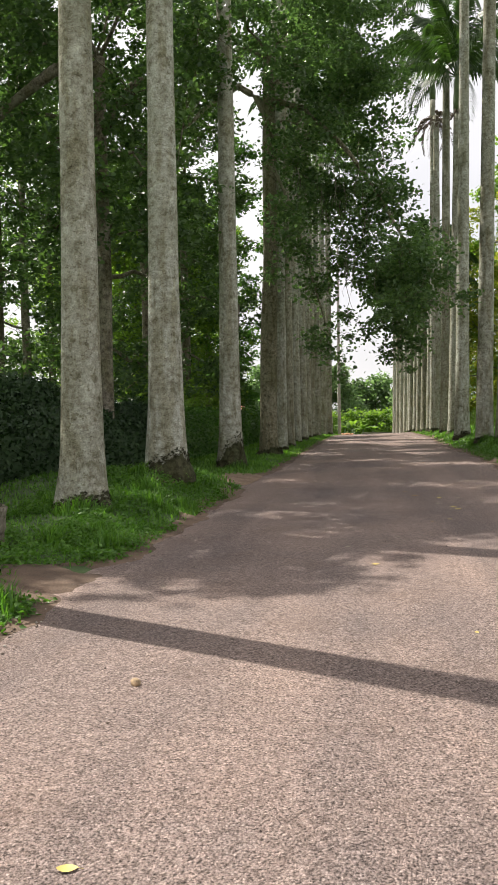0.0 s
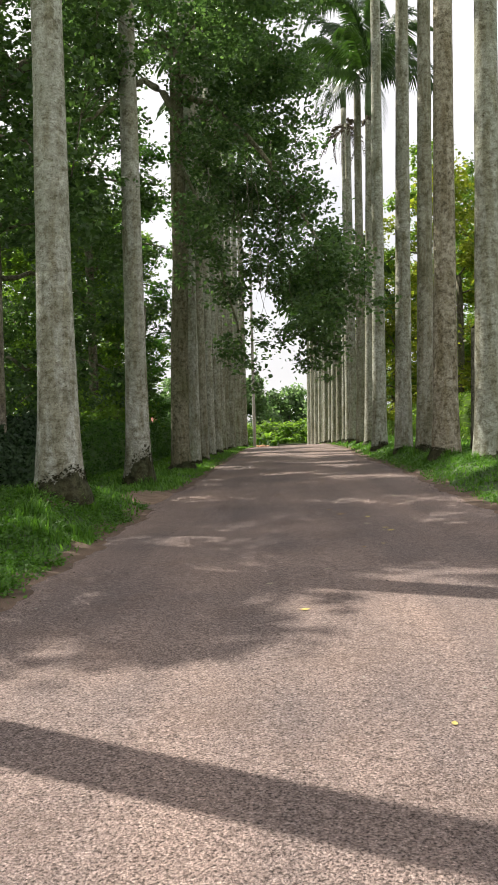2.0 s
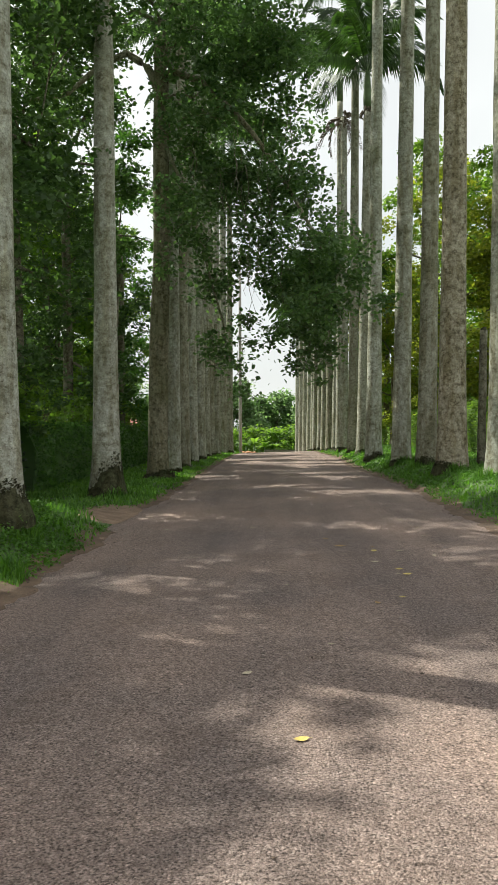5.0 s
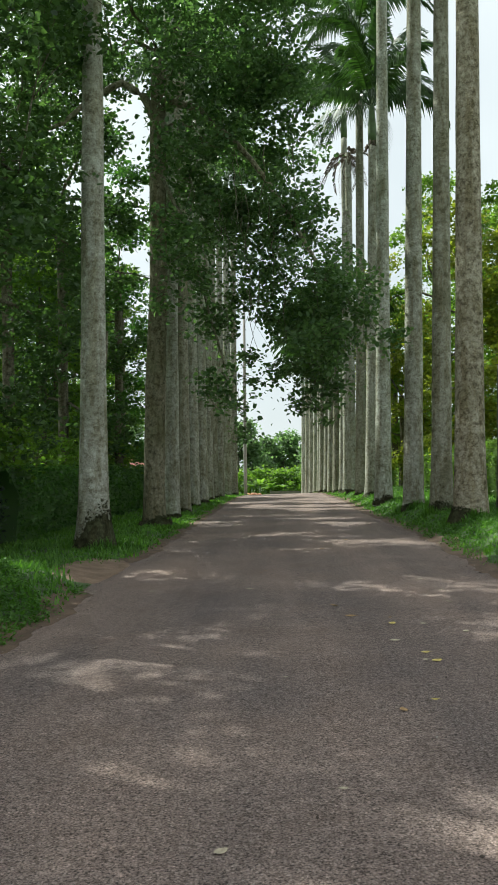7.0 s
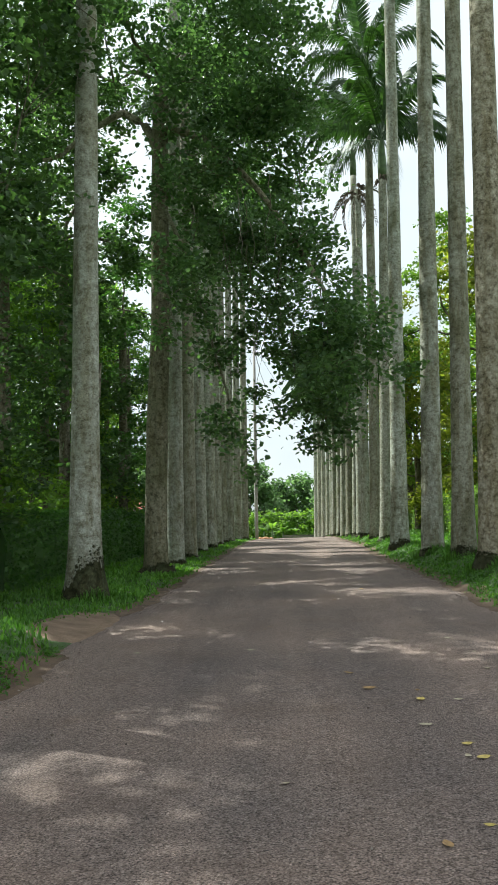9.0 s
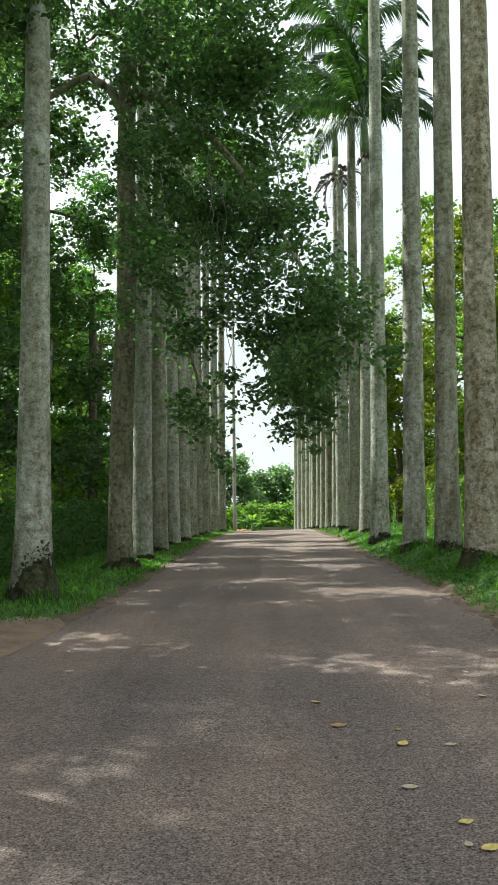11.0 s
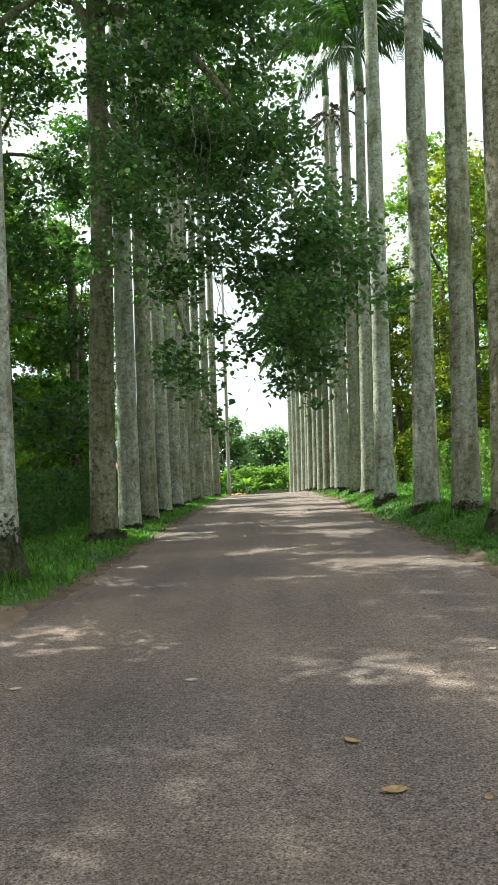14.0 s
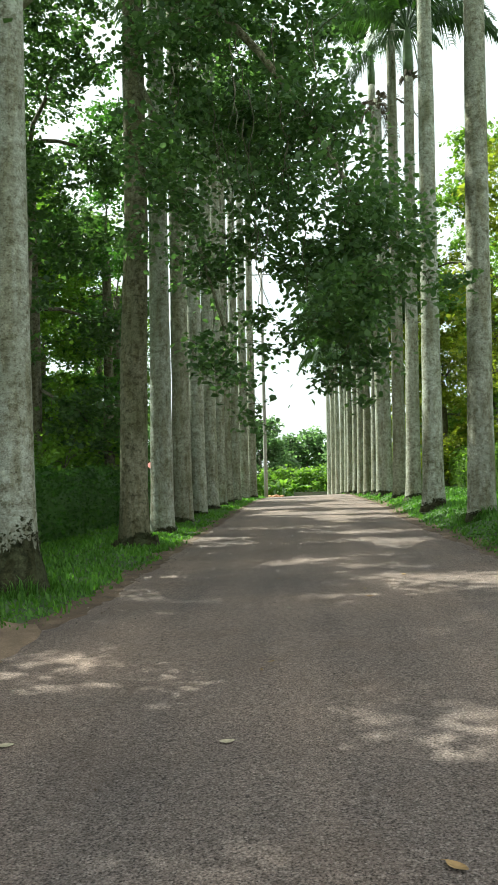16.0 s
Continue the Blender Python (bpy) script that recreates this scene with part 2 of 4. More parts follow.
FROND = leaf_material("frond_leaf", (0.040, 0.070, 0.032), (0.075, 0.118, 0.048), (1.4, 2.0, 0.5), 0.36, 0.27)
GRASS = leaf_material("grass_blade", (0.070, 0.155, 0.030), (0.15, 0.28, 0.058), (1.4, 1.7, 0.6), 0.5)
CROWNSHAFT = plain_material("crownshaft_green", (0.085, 0.135, 0.045), 0.5, 0.35, 5)
DEAD_FROND = plain_material("dead_frond", (0.14, 0.11, 0.08), 0.9, 0.4, 8)
POLE_GREY = plain_material("weathered_pole", (0.36, 0.33, 0.30), 0.8, 0.2, 12)
WIRE = plain_material("wire_dark", (0.05, 0.05, 0.05), 0.5)
STONE = plain_material("pale_stone", (0.33, 0.235, 0.135), 0.8, 0.5, 40)
LEAF_GOLD = plain_material("fallen_gold", (0.55, 0.42, 0.12), 0.6, 0.3, 30)
LEAF_BROWN = plain_material("fallen_brown", (0.34, 0.21, 0.09), 0.7, 0.4, 30)
LEAF_PALE = plain_material("fallen_pale", (0.45, 0.38, 0.27), 0.7, 0.3, 30)


# ---- mesh helpers ----
def mesh_of(name, verts, faces, mat, smooth=False):
    me = bpy.data.meshes.new(name)
    verts = np.asarray(verts, dtype=np.float32)
    if isinstance(faces, np.ndarray):
        k = faces.shape[1]
        me.vertices.add(len(verts))
        me.vertices.foreach_set("co", verts.ravel())
        me.loops.add(faces.size)
        me.loops.foreach_set("vertex_index", faces.astype(np.int32).ravel())
        me.polygons.add(len(faces))
        me.polygons.foreach_set("loop_start", np.arange(0, faces.size, k, dtype=np.int32))
        me.update(calc_edges=True)
    else:
        me.from_pydata([tuple(v) for v in verts.tolist()], [], [tuple(f) for f in faces])
        me.update()
    if smooth:
        me.shade_smooth()
    me.materials.append(mat)
    return me


def part(name, me, parent, label=""):
    ob = new(name, me)
    ob.parent = parent
    if label:
        ob["label"] = label
    return ob


def empty(name, x, y, z, rz=0.0):
    ob = new(name)
    ob.matrix_world = pose(x, y, z, 0, 0, rz)
    return ob


def tube(points, radii, segs=10, cap=True, wob=0.0, rng=None):
    """Verts and quads of a tube along points."""
    pts = [Vector(p) for p in points]
    verts, faces = [], []
    for i, p in enumerate(pts):
        d = (pts[min(i + 1, len(pts) - 1)] - pts[max(i - 1, 0)]).normalized()
        u = d.orthogonal().normalized() if abs(d.z) < 0.95 else Vector((1, 0, 0))
        u = (u - d * u.dot(d)).normalized()
        w = d.cross(u)
        for s in range(segs):
            a = 2 * math.pi * s / segs
            r = radii[i] * (1 + (rng.uniform(-wob, wob) if rng else 0))
            verts.append(p + (u * math.cos(a) + w * math.sin(a)) * r)
    for i in range(len(pts) - 1):
        for s in range(segs):
            t = (s + 1) % segs
            faces.append((i * segs + s, i * segs + t, (i + 1) * segs + t, (i + 1) * segs + s))
    if cap:
        faces.append(tuple(range((len(pts) - 1) * segs, len(pts) * segs)))
        faces.append(tuple(reversed(range(segs))))
    return verts, faces


def merge(parts):
    verts, faces = [], []
    for v, f in parts:
        o = len(verts)
        verts += list(v)
        faces += [tuple(i + o for i in q) for q in f]
    return verts, faces


def leaves_arrays(centres, size, rng, up=0.5, width=0.62, droop=0.3, spread=0.35, rounded=False):
    """Folded leaves at the centres: diamonds of four points, or rounded blades of six."""
    n = len(centres)
    d = rng.normal(size=(n, 3))
    d[:, 2] = d[:, 2] * 0.5 - droop
    d /= np.linalg.norm(d, axis=1)[:, None]
    nrm = rng.normal(size=(n, 3)) * (1 - up) + np.array([0, 0, up * 1.6])
    side = np.cross(d, nrm)
    side /= np.linalg.norm(side, axis=1)[:, None] + 1e-9
    nrm = np.cross(side, d)
    ln = (size * rng.uniform(1 - spread, 1 + spread, n))[:, None]
    base = centres - d * ln * 0.5
    tip = centres + d * ln * 0.5
    mid = centres - d * ln * 0.08
    lift = nrm * ln * 0.08
    if rounded:
        w = side * ln * width * 0.5
        lo, hi = centres - d * ln * 0.28 + lift * 0.8, centres + d * ln * 0.20 + lift
        verts = np.stack([base, lo + w * 0.80, hi + w, tip - nrm * ln * 0.10, hi - w, lo - w * 0.80], axis=1).reshape(-1, 3)
        i = np.arange(n)[:, None] * 6
        faces = np.concatenate([i + np.array(q) for q in ((0, 3, 2), (0, 2, 1), (0, 5, 4), (0, 4, 3))], axis=1).reshape(-1, 3)
        return verts, faces
    lf = mid + side * ln * width * 0.5 + lift
    rt = mid - side * ln * width * 0.5 + lift
    verts = np.stack([base, lf, tip, rt], axis=1).reshape(-1, 3)
    i = np.arange(n)[:, None] * 4
    faces = np.concatenate([i + np.array([0, 2, 1]), i + np.array([0, 3, 2])], axis=1).reshape(-1, 3)
    return verts, faces


def smooth01(v):
    v = np.clip(v, 0, 1)
    return v * v * (3 - 2 * v)


# ---- ground and road ----
CROSS = 0.0244


def lie(y):
    """The road's long profile: level, then falling gently away."""
    y = np.asarray(y, dtype=float)
    d = np.clip(y - 45, 0, 70)
    return -0.00045 * d * d - 0.03 * np.clip(y - 115, 0, 40)


def edge_left(y):
    y = np.asarray(y, dtype=float)
    e = -2.62 + 0.05 * np.sin(y * 1.7) + 0.04 * np.sin(y * 4.1 + 1) + 0.03 * np.sin(y * 9.3)
    return e - 0.75 * np.exp(-((y - 19.2) / 1.3) ** 2) - 0.85 * np.exp(-((y - 7.9) / 0.55) ** 2)


def edge_right(y):
    y = np.asarray(y, dtype=float)
    return 3.15 + 0.10 * np.sin(y * 0.31) + 0.05 * np.sin(y * 2.3) + 0.03 * np.sin(y * 7.7 + 2)


def road_z(x, y):
    return CROSS * np.asarray(x, dtype=float) + lie(y)


def ground_z(x, y):
    x, y = np.asarray(x, dtype=float), np.asarray(y, dtype=float)
    left = np.clip(-2.62 - x, 0, None)
    right = np.clip(x - 3.15, 0, None)
    xx = np.clip(x, -8, 9)
    z = CROSS * xx + lie(y)
    z = z + (0.10 + 0.46 * np.exp(-((y - 15.0) / 3.2) ** 2)) * smooth01(left / 1.1)
    z = z + 0.36 * smooth01(right / 1.3) * smooth01((110 - y) / 40)
    z = z + 0.02 * np.sin(x * 2.1 + 0.4 * y) * np.sin(y * 1.3) * (smooth01(left) + smooth01(right))
    inside = (left <= 0) & (right <= 0)
    return np.where(inside, z - 0.06, z)


def grid_mesh(name, xs, ys, zf, mat):
    X, Y = np.meshgrid(xs, ys)
    V = np.stack([X, Y, zf(X, Y)], axis=-1).reshape(-1, 3)
    nx, ny = len(xs), len(ys)
    i = (np.arange(ny - 1)[:, None] * nx + np.arange(nx - 1)[None, :]).ravel()
    F = np.stack([i, i + 1, i + nx + 1, i + nx], axis=1)
    return mesh_of(name, V, F, mat, True)


gx = np.unique(np.concatenate([np.linspace(-1500, -60, 12), np.linspace(-60, -10, 26), np.arange(-10, 10.01, 0.2), np.linspace(10, 60, 26), np.linspace(60, 1500, 12)]))
gy = np.unique(np.concatenate([np.linspace(-1500, -20, 12), np.arange(-20, 0, 1.0), np.arange(0, 40, 0.25), np.arange(40, 130, 1.0), np.linspace(130, 1800, 25)]))
ground = tagged(new("ground", grid_mesh("ground", gx, gy, ground_z, SOIL)), "grassy earth verge running along both sides of the road", "ground", kind="structure")

ry = np.concatenate([np.arange(-12, 45, 0.12), np.arange(45, 116.5, 0.6)])
ru = np.linspace(0, 1, 25)
RV = []
for yy in ry:
    a, b = float(edge_left(yy)), float(edge_right(yy))
    xs = a + (b - a) * ru
    zz = road_z(xs, np.full_like(xs, yy)) + 0.012
    RV.append(np.stack([xs, np.full_like(xs, yy), zz], axis=-1))
RV = np.concatenate(RV)
ri = (np.arange(len(ry) - 1)[:, None] * 25 + np.arange(24)[None, :]).ravel()
road = tagged(new("road", mesh_of("road", RV, np.stack([ri, ri + 1, ri + 26, ri + 25], axis=1), ASPHALT, True)),
              "worn pinkish-grey chip asphalt lane without markings", "road", kind="structure")


def shoulder(edge, sgn, y0, y1, label):
    """A strip of worn soil and grit along the edge of the asphalt."""
    V, F = [], []
    ys = np.arange(y0, y1, 0.15)
    for k, yy in enumerate(ys):
        e = float(edge(yy))
        w = 0.26 + 0.16 * noise.noise(Vector((yy * 0.9, sgn * 5.0, 0))) + 0.08 * noise.noise(Vector((yy * 4.1, sgn * 9.0, 0)))
        for q, (off, up) in enumerate(((-0.22, 0.002), (-0.06, 0.017), (0.08, 0.026), (w, 0.020), (w + 0.12, -0.04))):
            x = e + sgn * off
            base = float(road_z(x, yy)) if off < 0.1 else max(float(ground_z(x, yy)), float(road_z(x, yy)) - 0.02)
            V.append((x, yy, base + up + (0.010 * noise.noise(Vector((x * 6, yy * 6, 1.0))) if q else 0.0)))
        if k:
            o = 5 * k
            F += [(o - 5 + q, o - 4 + q, o + 1 + q, o + q) for q in range(4)]
    return tagged(new("road_shoulder", mesh_of("road_shoulder", V, F, CLAY, True)), label, "ground", kind="structure")


shoulder(edge_left, -1, -8, 100, "worn brown soil and grit between asphalt and grass")
shoulder(edge_right, 1, -8, 100, "worn reddish soil and grit at the foot of the grassy bank")


# ---- grass ----
def grass_patch(name, n, x0, x1, y0, y1, hmin, hmax, seed, label, near=1.6):
    rng = np.random.default_rng(seed)
    y = y0 + (y1 - y0) * rng.random(n) ** near
    x = rng.uniform(x0, x1, n)
    keep = np.where(x < 0, x < edge_left(y) - 0.02 - 0.3 * rng.random(n) ** 2, x > edge_right(y) + 0.02 + 0.3 * rng.random(n) ** 2)
    x, y = x[keep], y[keep]
    tuft = 0.5 + 0.5 * np.sin(x * 5.1 + np.sin(y * 3.3) * 2) * np.sin(y * 4.3 + np.sin(x * 2.7) * 2)
    keep = rng.random(len(x)) < 0.45 + 0.55 * tuft
    x, y, tuft = x[keep], y[keep], tuft[keep]
    n = len(x)
    h = (hmin + (hmax - hmin) * rng.random(n) ** 2) * (0.55 + 0.8 * tuft)
    a = rng.uniform(0, 2 * math.pi, n)
    lean = rng.uniform(0.2, 0.9, n) * h
    w = rng.uniform(0.004, 0.010, n) * (1 + np.clip(y, 0, 100) / 14)
    z = ground_z(x, y) - 0.01
    base = np.stack([x, y, z], -1)
    side = np.stack([np.cos(a + 1.57) * w, np.sin(a + 1.57) * w, np.zeros(n)], -1)
    mid = base + np.stack([np.cos(a) * lean * 0.35, np.sin(a) * lean * 0.35, h * 0.65], -1)
    tip = base + np.stack([np.cos(a) * lean, np.sin(a) * lean, h], -1)
    V = np.stack([base - side, base + side, mid + side * 0.7, mid - side * 0.7, tip], 1).reshape(-1, 3)
    i = np.arange(n)[:, None] * 5
    F = np.concatenate([i + np.array([0, 1, 2]), i + np.array([0, 2, 3]), i + np.array([3, 2, 4])], 1).reshape(-1, 3)
    return tagged(new(name, mesh_of(name, V, F, GRASS)), label, "grass", kind="stuff")


grass_patch("grass", 105000, -8.5, -2.4, -6.0, 34, 0.03, 0.13, 1, "short green grass on the verge beneath the palms", 1.0)
grass_patch("grass", 85000, 2.9, 9.5, -6.0, 45, 0.03, 0.12, 2, "short green grass on the sloping bank beneath the palms", 1.0)
grass_patch("grass", 30000, -6.0, -2.3, 33, 100, 0.04, 0.12, 3, "sunlit green grass along the far verge", 1.0)
grass_patch("grass", 30000, 2.9, 7.5, 44, 100, 0.04, 0.12, 4, "sunlit green grass along the far bank", 1.0)


def weed_patch(n, x0, x1, y0, y1, size, seed, label):
    """Low broad-leaved weeds among the grass."""
    rng = np.random.default_rng(seed)
    k = n // 14
    cx, cy = rng.uniform(x0, x1, k), y0 + (y1 - y0) * rng.random(k) ** 1.2
    keep = np.where(cx < 0, cx < edge_left(cy) - 0.02, cx > edge_right(cy) + 0.02)
    keep &= np.sin(cx * 2.7 + 1.1 * np.sin(cy * 1.9)) * np.sin(cy * 1.4 + cx) > -0.35
    cx, cy = cx[keep], cy[keep]
    x = np.repeat(cx, 14) + rng.normal(size=len(cx) * 14) * 0.06
    y = np.repeat(cy, 14) + rng.normal(size=len(cx) * 14) * 0.06
    hgt = np.repeat(rng.uniform(0.04, 0.16, len(cx)), 14)
    z = ground_z(x, y) + rng.random(len(x)) * hgt
    V, F = leaves_arrays(np.stack([x, y, z], -1), size, rng, 0.6, 0.55, -0.1)
    return tagged(new("weeds", mesh_of("weeds", V, F, WEED)), label, "weeds", kind="stuff")


WEED = leaf_material("weed_leaf", (0.055, 0.13, 0.022), (0.11, 0.21, 0.04), (1.4, 1.8, 0.6), 0.45, 0.4)
weed_patch(60000, -5.2, -2.5, 3.5, 17.5, 0.055, 5, "bright green low weeds along the grass edge")
weed_patch(30000, 3.2, 6.5, 12, 30, 0.055, 6, "green low weeds on the grassy bank")


def tufts(n, spots, seed, label):
    """Long grass and weed blades in tufts round the given spots (x, y, spread)."""
    rng = np.random.default_rng(seed)
    k = rng.integers(0, len(spots), n)
    sp = np.array(spots)[k]
    a, d = rng.uniform(0, 2 * math.pi, n), sp[:, 2] * (0.55 + 0.5 * rng.random(n))
    x, y = sp[:, 0] + d * np.cos(a), sp[:, 1] + d * np.sin(a)
    keep = np.where(x < 0, x < edge_left(y) - 0.05, x > edge_right(y) + 0.05)
    x, y = x[keep], y[keep]
    m = len(x)
    h = rng.uniform(0.10, 0.34, m) * (0.6 + 0.4 * np.sin(a[keep] * 3 + sp[keep, 1]))
    b = rng.uniform(0, 2 * math.pi, m)
    ln, w = rng.uniform(0.3, 0.9, m) * h, rng.uniform(0.005, 0.012, m)
    base = np.stack([x, y, ground_z(x, y) - 0.01], -1)
    side = np.stack([-np.sin(b) * w, np.cos(b) * w, np.zeros(m)], -1)
    mid = base + np.stack([np.cos(b) * ln * 0.35, np.sin(b) * ln * 0.35, h * 0.7], -1)
    tip = base + np.stack([np.cos(b) * ln, np.sin(b) * ln, h * 0.95], -1)
    V = np.stack([base - side, base + side, mid + side * 0.7, mid - side * 0.7, tip], 1).reshape(-1, 3)
    i = np.arange(m)[:, None] * 5
    F = np.concatenate([i + np.array([0, 1, 2]), i + np.array([0, 2, 3]), i + np.array([3, 2, 4])], 1).reshape(-1, 3)
    return tagged(new("long_grass", mesh_of("long_grass", V, F, GRASS)), label, "grass", kind="stuff")


tufts(9000, ((-4.18, 11.9, 0.62), (-3.62, 14.7, 0.6), (-3.94, 23.4, 0.6), (-4.2, 7.4, 0.6), (-3.3, 9.6, 0.5), (-3.2, 12.8, 0.5), (-3.35, 6.2, 0.6)), 21, "long green grass tufts round the feet of the palms")
tufts(7000, ((4.85, 22.0, 0.65), (4.37, 24.9, 0.62), (4.40, 28.3, 0.55), (4.9, 19.0, 0.6), (5.4, 17.5, 0.7), (4.12, 31.3, 0.5)), 22, "long green grass tufts on the bank round the palms")


# ---- palms ----
def frond_mesh(name, length, rise, fall, seed, mat, ragged=0.0, hang=0.5):
    """A feather leaf along +x, arching up by rise and hanging down by fall."""
    rng = np.random.default_rng(seed)
    k = 14
    t = np.linspace(0, 1, k)
    px = length * (t - 0.18 * t ** 3)
    pz = rise * np.sin(t * 1.9) - fall * t ** 2.4
    pts = np.stack([px, 0.0 * px, pz], -1)
    parts = [tube(pts.tolist(), [0.035 * (1 - 0.85 * v) + 0.004 for v in t], 5)]
    verts, faces = merge(parts)
    verts = [tuple(v) for v in verts]
    pairs = 84
    for i in range(pairs):
        u = 0.14 + 0.855 * i / pairs
        c = np.array([np.interp(u, t, px), 0, np.interp(u, t, pz)])
        ln = length * 0.19 * math.sin(math.pi * (0.16 + 0.72 * u)) * rng.uniform(0.85, 1.1)
        for sgn in (-1, 1):
            if rng.random() < ragged:
                continue
            out = np.array([0.45 + 0.3 * u, sgn * 0.9, rng.uniform(-0.3, 0.6)])
            out /= np.linalg.norm(out)
            w = 0.036
            wv = np.array([w, 0, 0.5 * w])
            a, m = c, c + out * ln * 0.5 + np.array([0, 0, -0.08 * ln])
            e = c + out * ln * 0.9 + np.array([0, 0, -hang * ln])
            o = len(verts)
            verts += [tuple(a - wv * 0.6), tuple(a + wv * 0.6), tuple(m + wv), tuple(m - wv), tuple(e)]
            faces += [(o, o + 1, o + 2, o + 3), (o + 3, o + 2, o + 4)]
    return mesh_of(name, verts, faces, mat)


FROND_UP = frond_mesh("frond", 4.6, 2.6, 1.0, 1, FROND, 0.0, 0.35)
FROND_MID = frond_mesh("frond", 4.6, 1.7, 1.9, 2, FROND, 0.03, 0.75)
FROND_LOW = frond_mesh("frond", 4.2, 0.9, 1.9, 3, FROND, 0.08, 0.9)
FROND_DEAD = frond_mesh("frond", 2.4, 0.1, 2.6, 4, DEAD_FROND, 0.5)


def trunk_mesh(height, r_mid, flare, top_r, lean, seed, mat):
    rng = random.Random(seed)
    segs, rows = 28, 46
    verts, faces = [], []
    for i in range(rows):
        t = (i / (rows - 1)) ** 1.7
        z = -0.15 + t * (height + 0.15)
        r = r_mid + (top_r - r_mid) * smooth01(z / height) + flare * (0.50 * math.exp(-max(z, 0) / 0.45) + 0.55 * math.exp(-max(z, 0) / 2.4))
        cx, cy = lean[0] * z, lean[1] * z
        for s in range(segs):
            a = 2 * math.pi * s / segs
            p = Vector((math.cos(a), math.sin(a), z * 0.55)) * 1.3 + Vector((seed * 7.1, 0, 0))
            rr = r * (1 + 0.045 * noise.noise(p)) + 0.5 * flare * math.exp(-max(z, 0) / 0.3) * noise.noise(p * 2.3)
            verts.append((cx + rr * math.cos(a), cy + rr * math.sin(a), z))
    for i in range(rows - 1):
        for s in range(segs):
            t = (s + 1) % segs
            faces.append((i * segs + s, i * segs + t, (i + 1) * segs + t, (i + 1) * segs + s))
    faces.append(tuple(range((rows - 1) * segs, rows * segs)))
    return mesh_of("trunk", verts, faces, mat, True)


def root_mesh(r, flare, h, seed, lean, toward=-0.9):
    """A thin dark crust of rootlets and moss on a palm's foot, thickest on one side, with loose scraps along its ragged rim."""
    segs, rows = 96, 9
    rng = np.random.default_rng(seed + 900)
    verts, faces = [], []

    def top_at(a):
        ca, sa = math.cos(a), math.sin(a)
        side = 0.5 + 0.5 * math.cos(a - toward)
        return h * max(0.04, 0.12 + 0.85 * side ** 1.6 + 0.30 * noise.noise(Vector((ca * 2.1, sa * 2.1, seed * 3.3))) + 0.22 * noise.noise(Vector((ca * 8, sa * 8, seed * 1.7))))

    def surface(a, z):
        p = Vector((math.cos(a), math.sin(a), z * 0.55)) * 1.3 + Vector((seed * 7.1, 0, 0))
        rr = r + flare * (0.50 * math.exp(-max(z, 0) / 0.45) + 0.55 * math.exp(-max(z, 0) / 2.4))
        return rr * (1 + 0.045 * noise.noise(p)) + 0.5 * flare * math.exp(-max(z, 0) / 0.3) * noise.noise(p * 2.3)

    for i in range(rows):
        t = i / (rows - 1)
        for s in range(segs):
            a = 2 * math.pi * s / segs
            z = -0.12 + t * (top_at(a) + 0.12)
            rr = surface(a, z) + (0.012 + 0.05 * (1 - t) + 0.03 * noise.noise(Vector((math.cos(a) * 9, math.sin(a) * 9, z * 16 + seed)))) * (1 - t ** 4) - 0.02 * t ** 4
            verts.append((lean[0] * z + rr * math.cos(a), rr * math.sin(a), z))
    for i in range(rows - 1):
        for s in range(segs):
            t = (s + 1) % segs
            faces.append((i * segs + s, i * segs + t, (i + 1) * segs + t, (i + 1) * segs + s))
    for k in range(420):
        a = toward + rng.normal() * 1.1
        z = top_at(a) * (0.15 + 1.0 * rng.random() ** 0.7)
        rr = surface(a, z) + 0.012
        c = Vector((lean[0] * z + rr * math.cos(a), rr * math.sin(a), z))
        u = Vector((-math.sin(a), math.cos(a), rng.uniform(-0.6, 0.6))) * rng.uniform(0.012, 0.035)
        w = Vector((math.cos(a) * 0.5, math.sin(a) * 0.5, rng.uniform(-1, 1))) * rng.uniform(0.015, 0.04)
        o = len(verts)
        verts += [tuple(c - u), tuple(c + w), tuple(c + u), tuple(c - w * 0.7)]
        faces.append((o, o + 1, o + 2, o + 3))
    return mesh_of("root_mass", verts, faces, ROOT_MOSS, True)


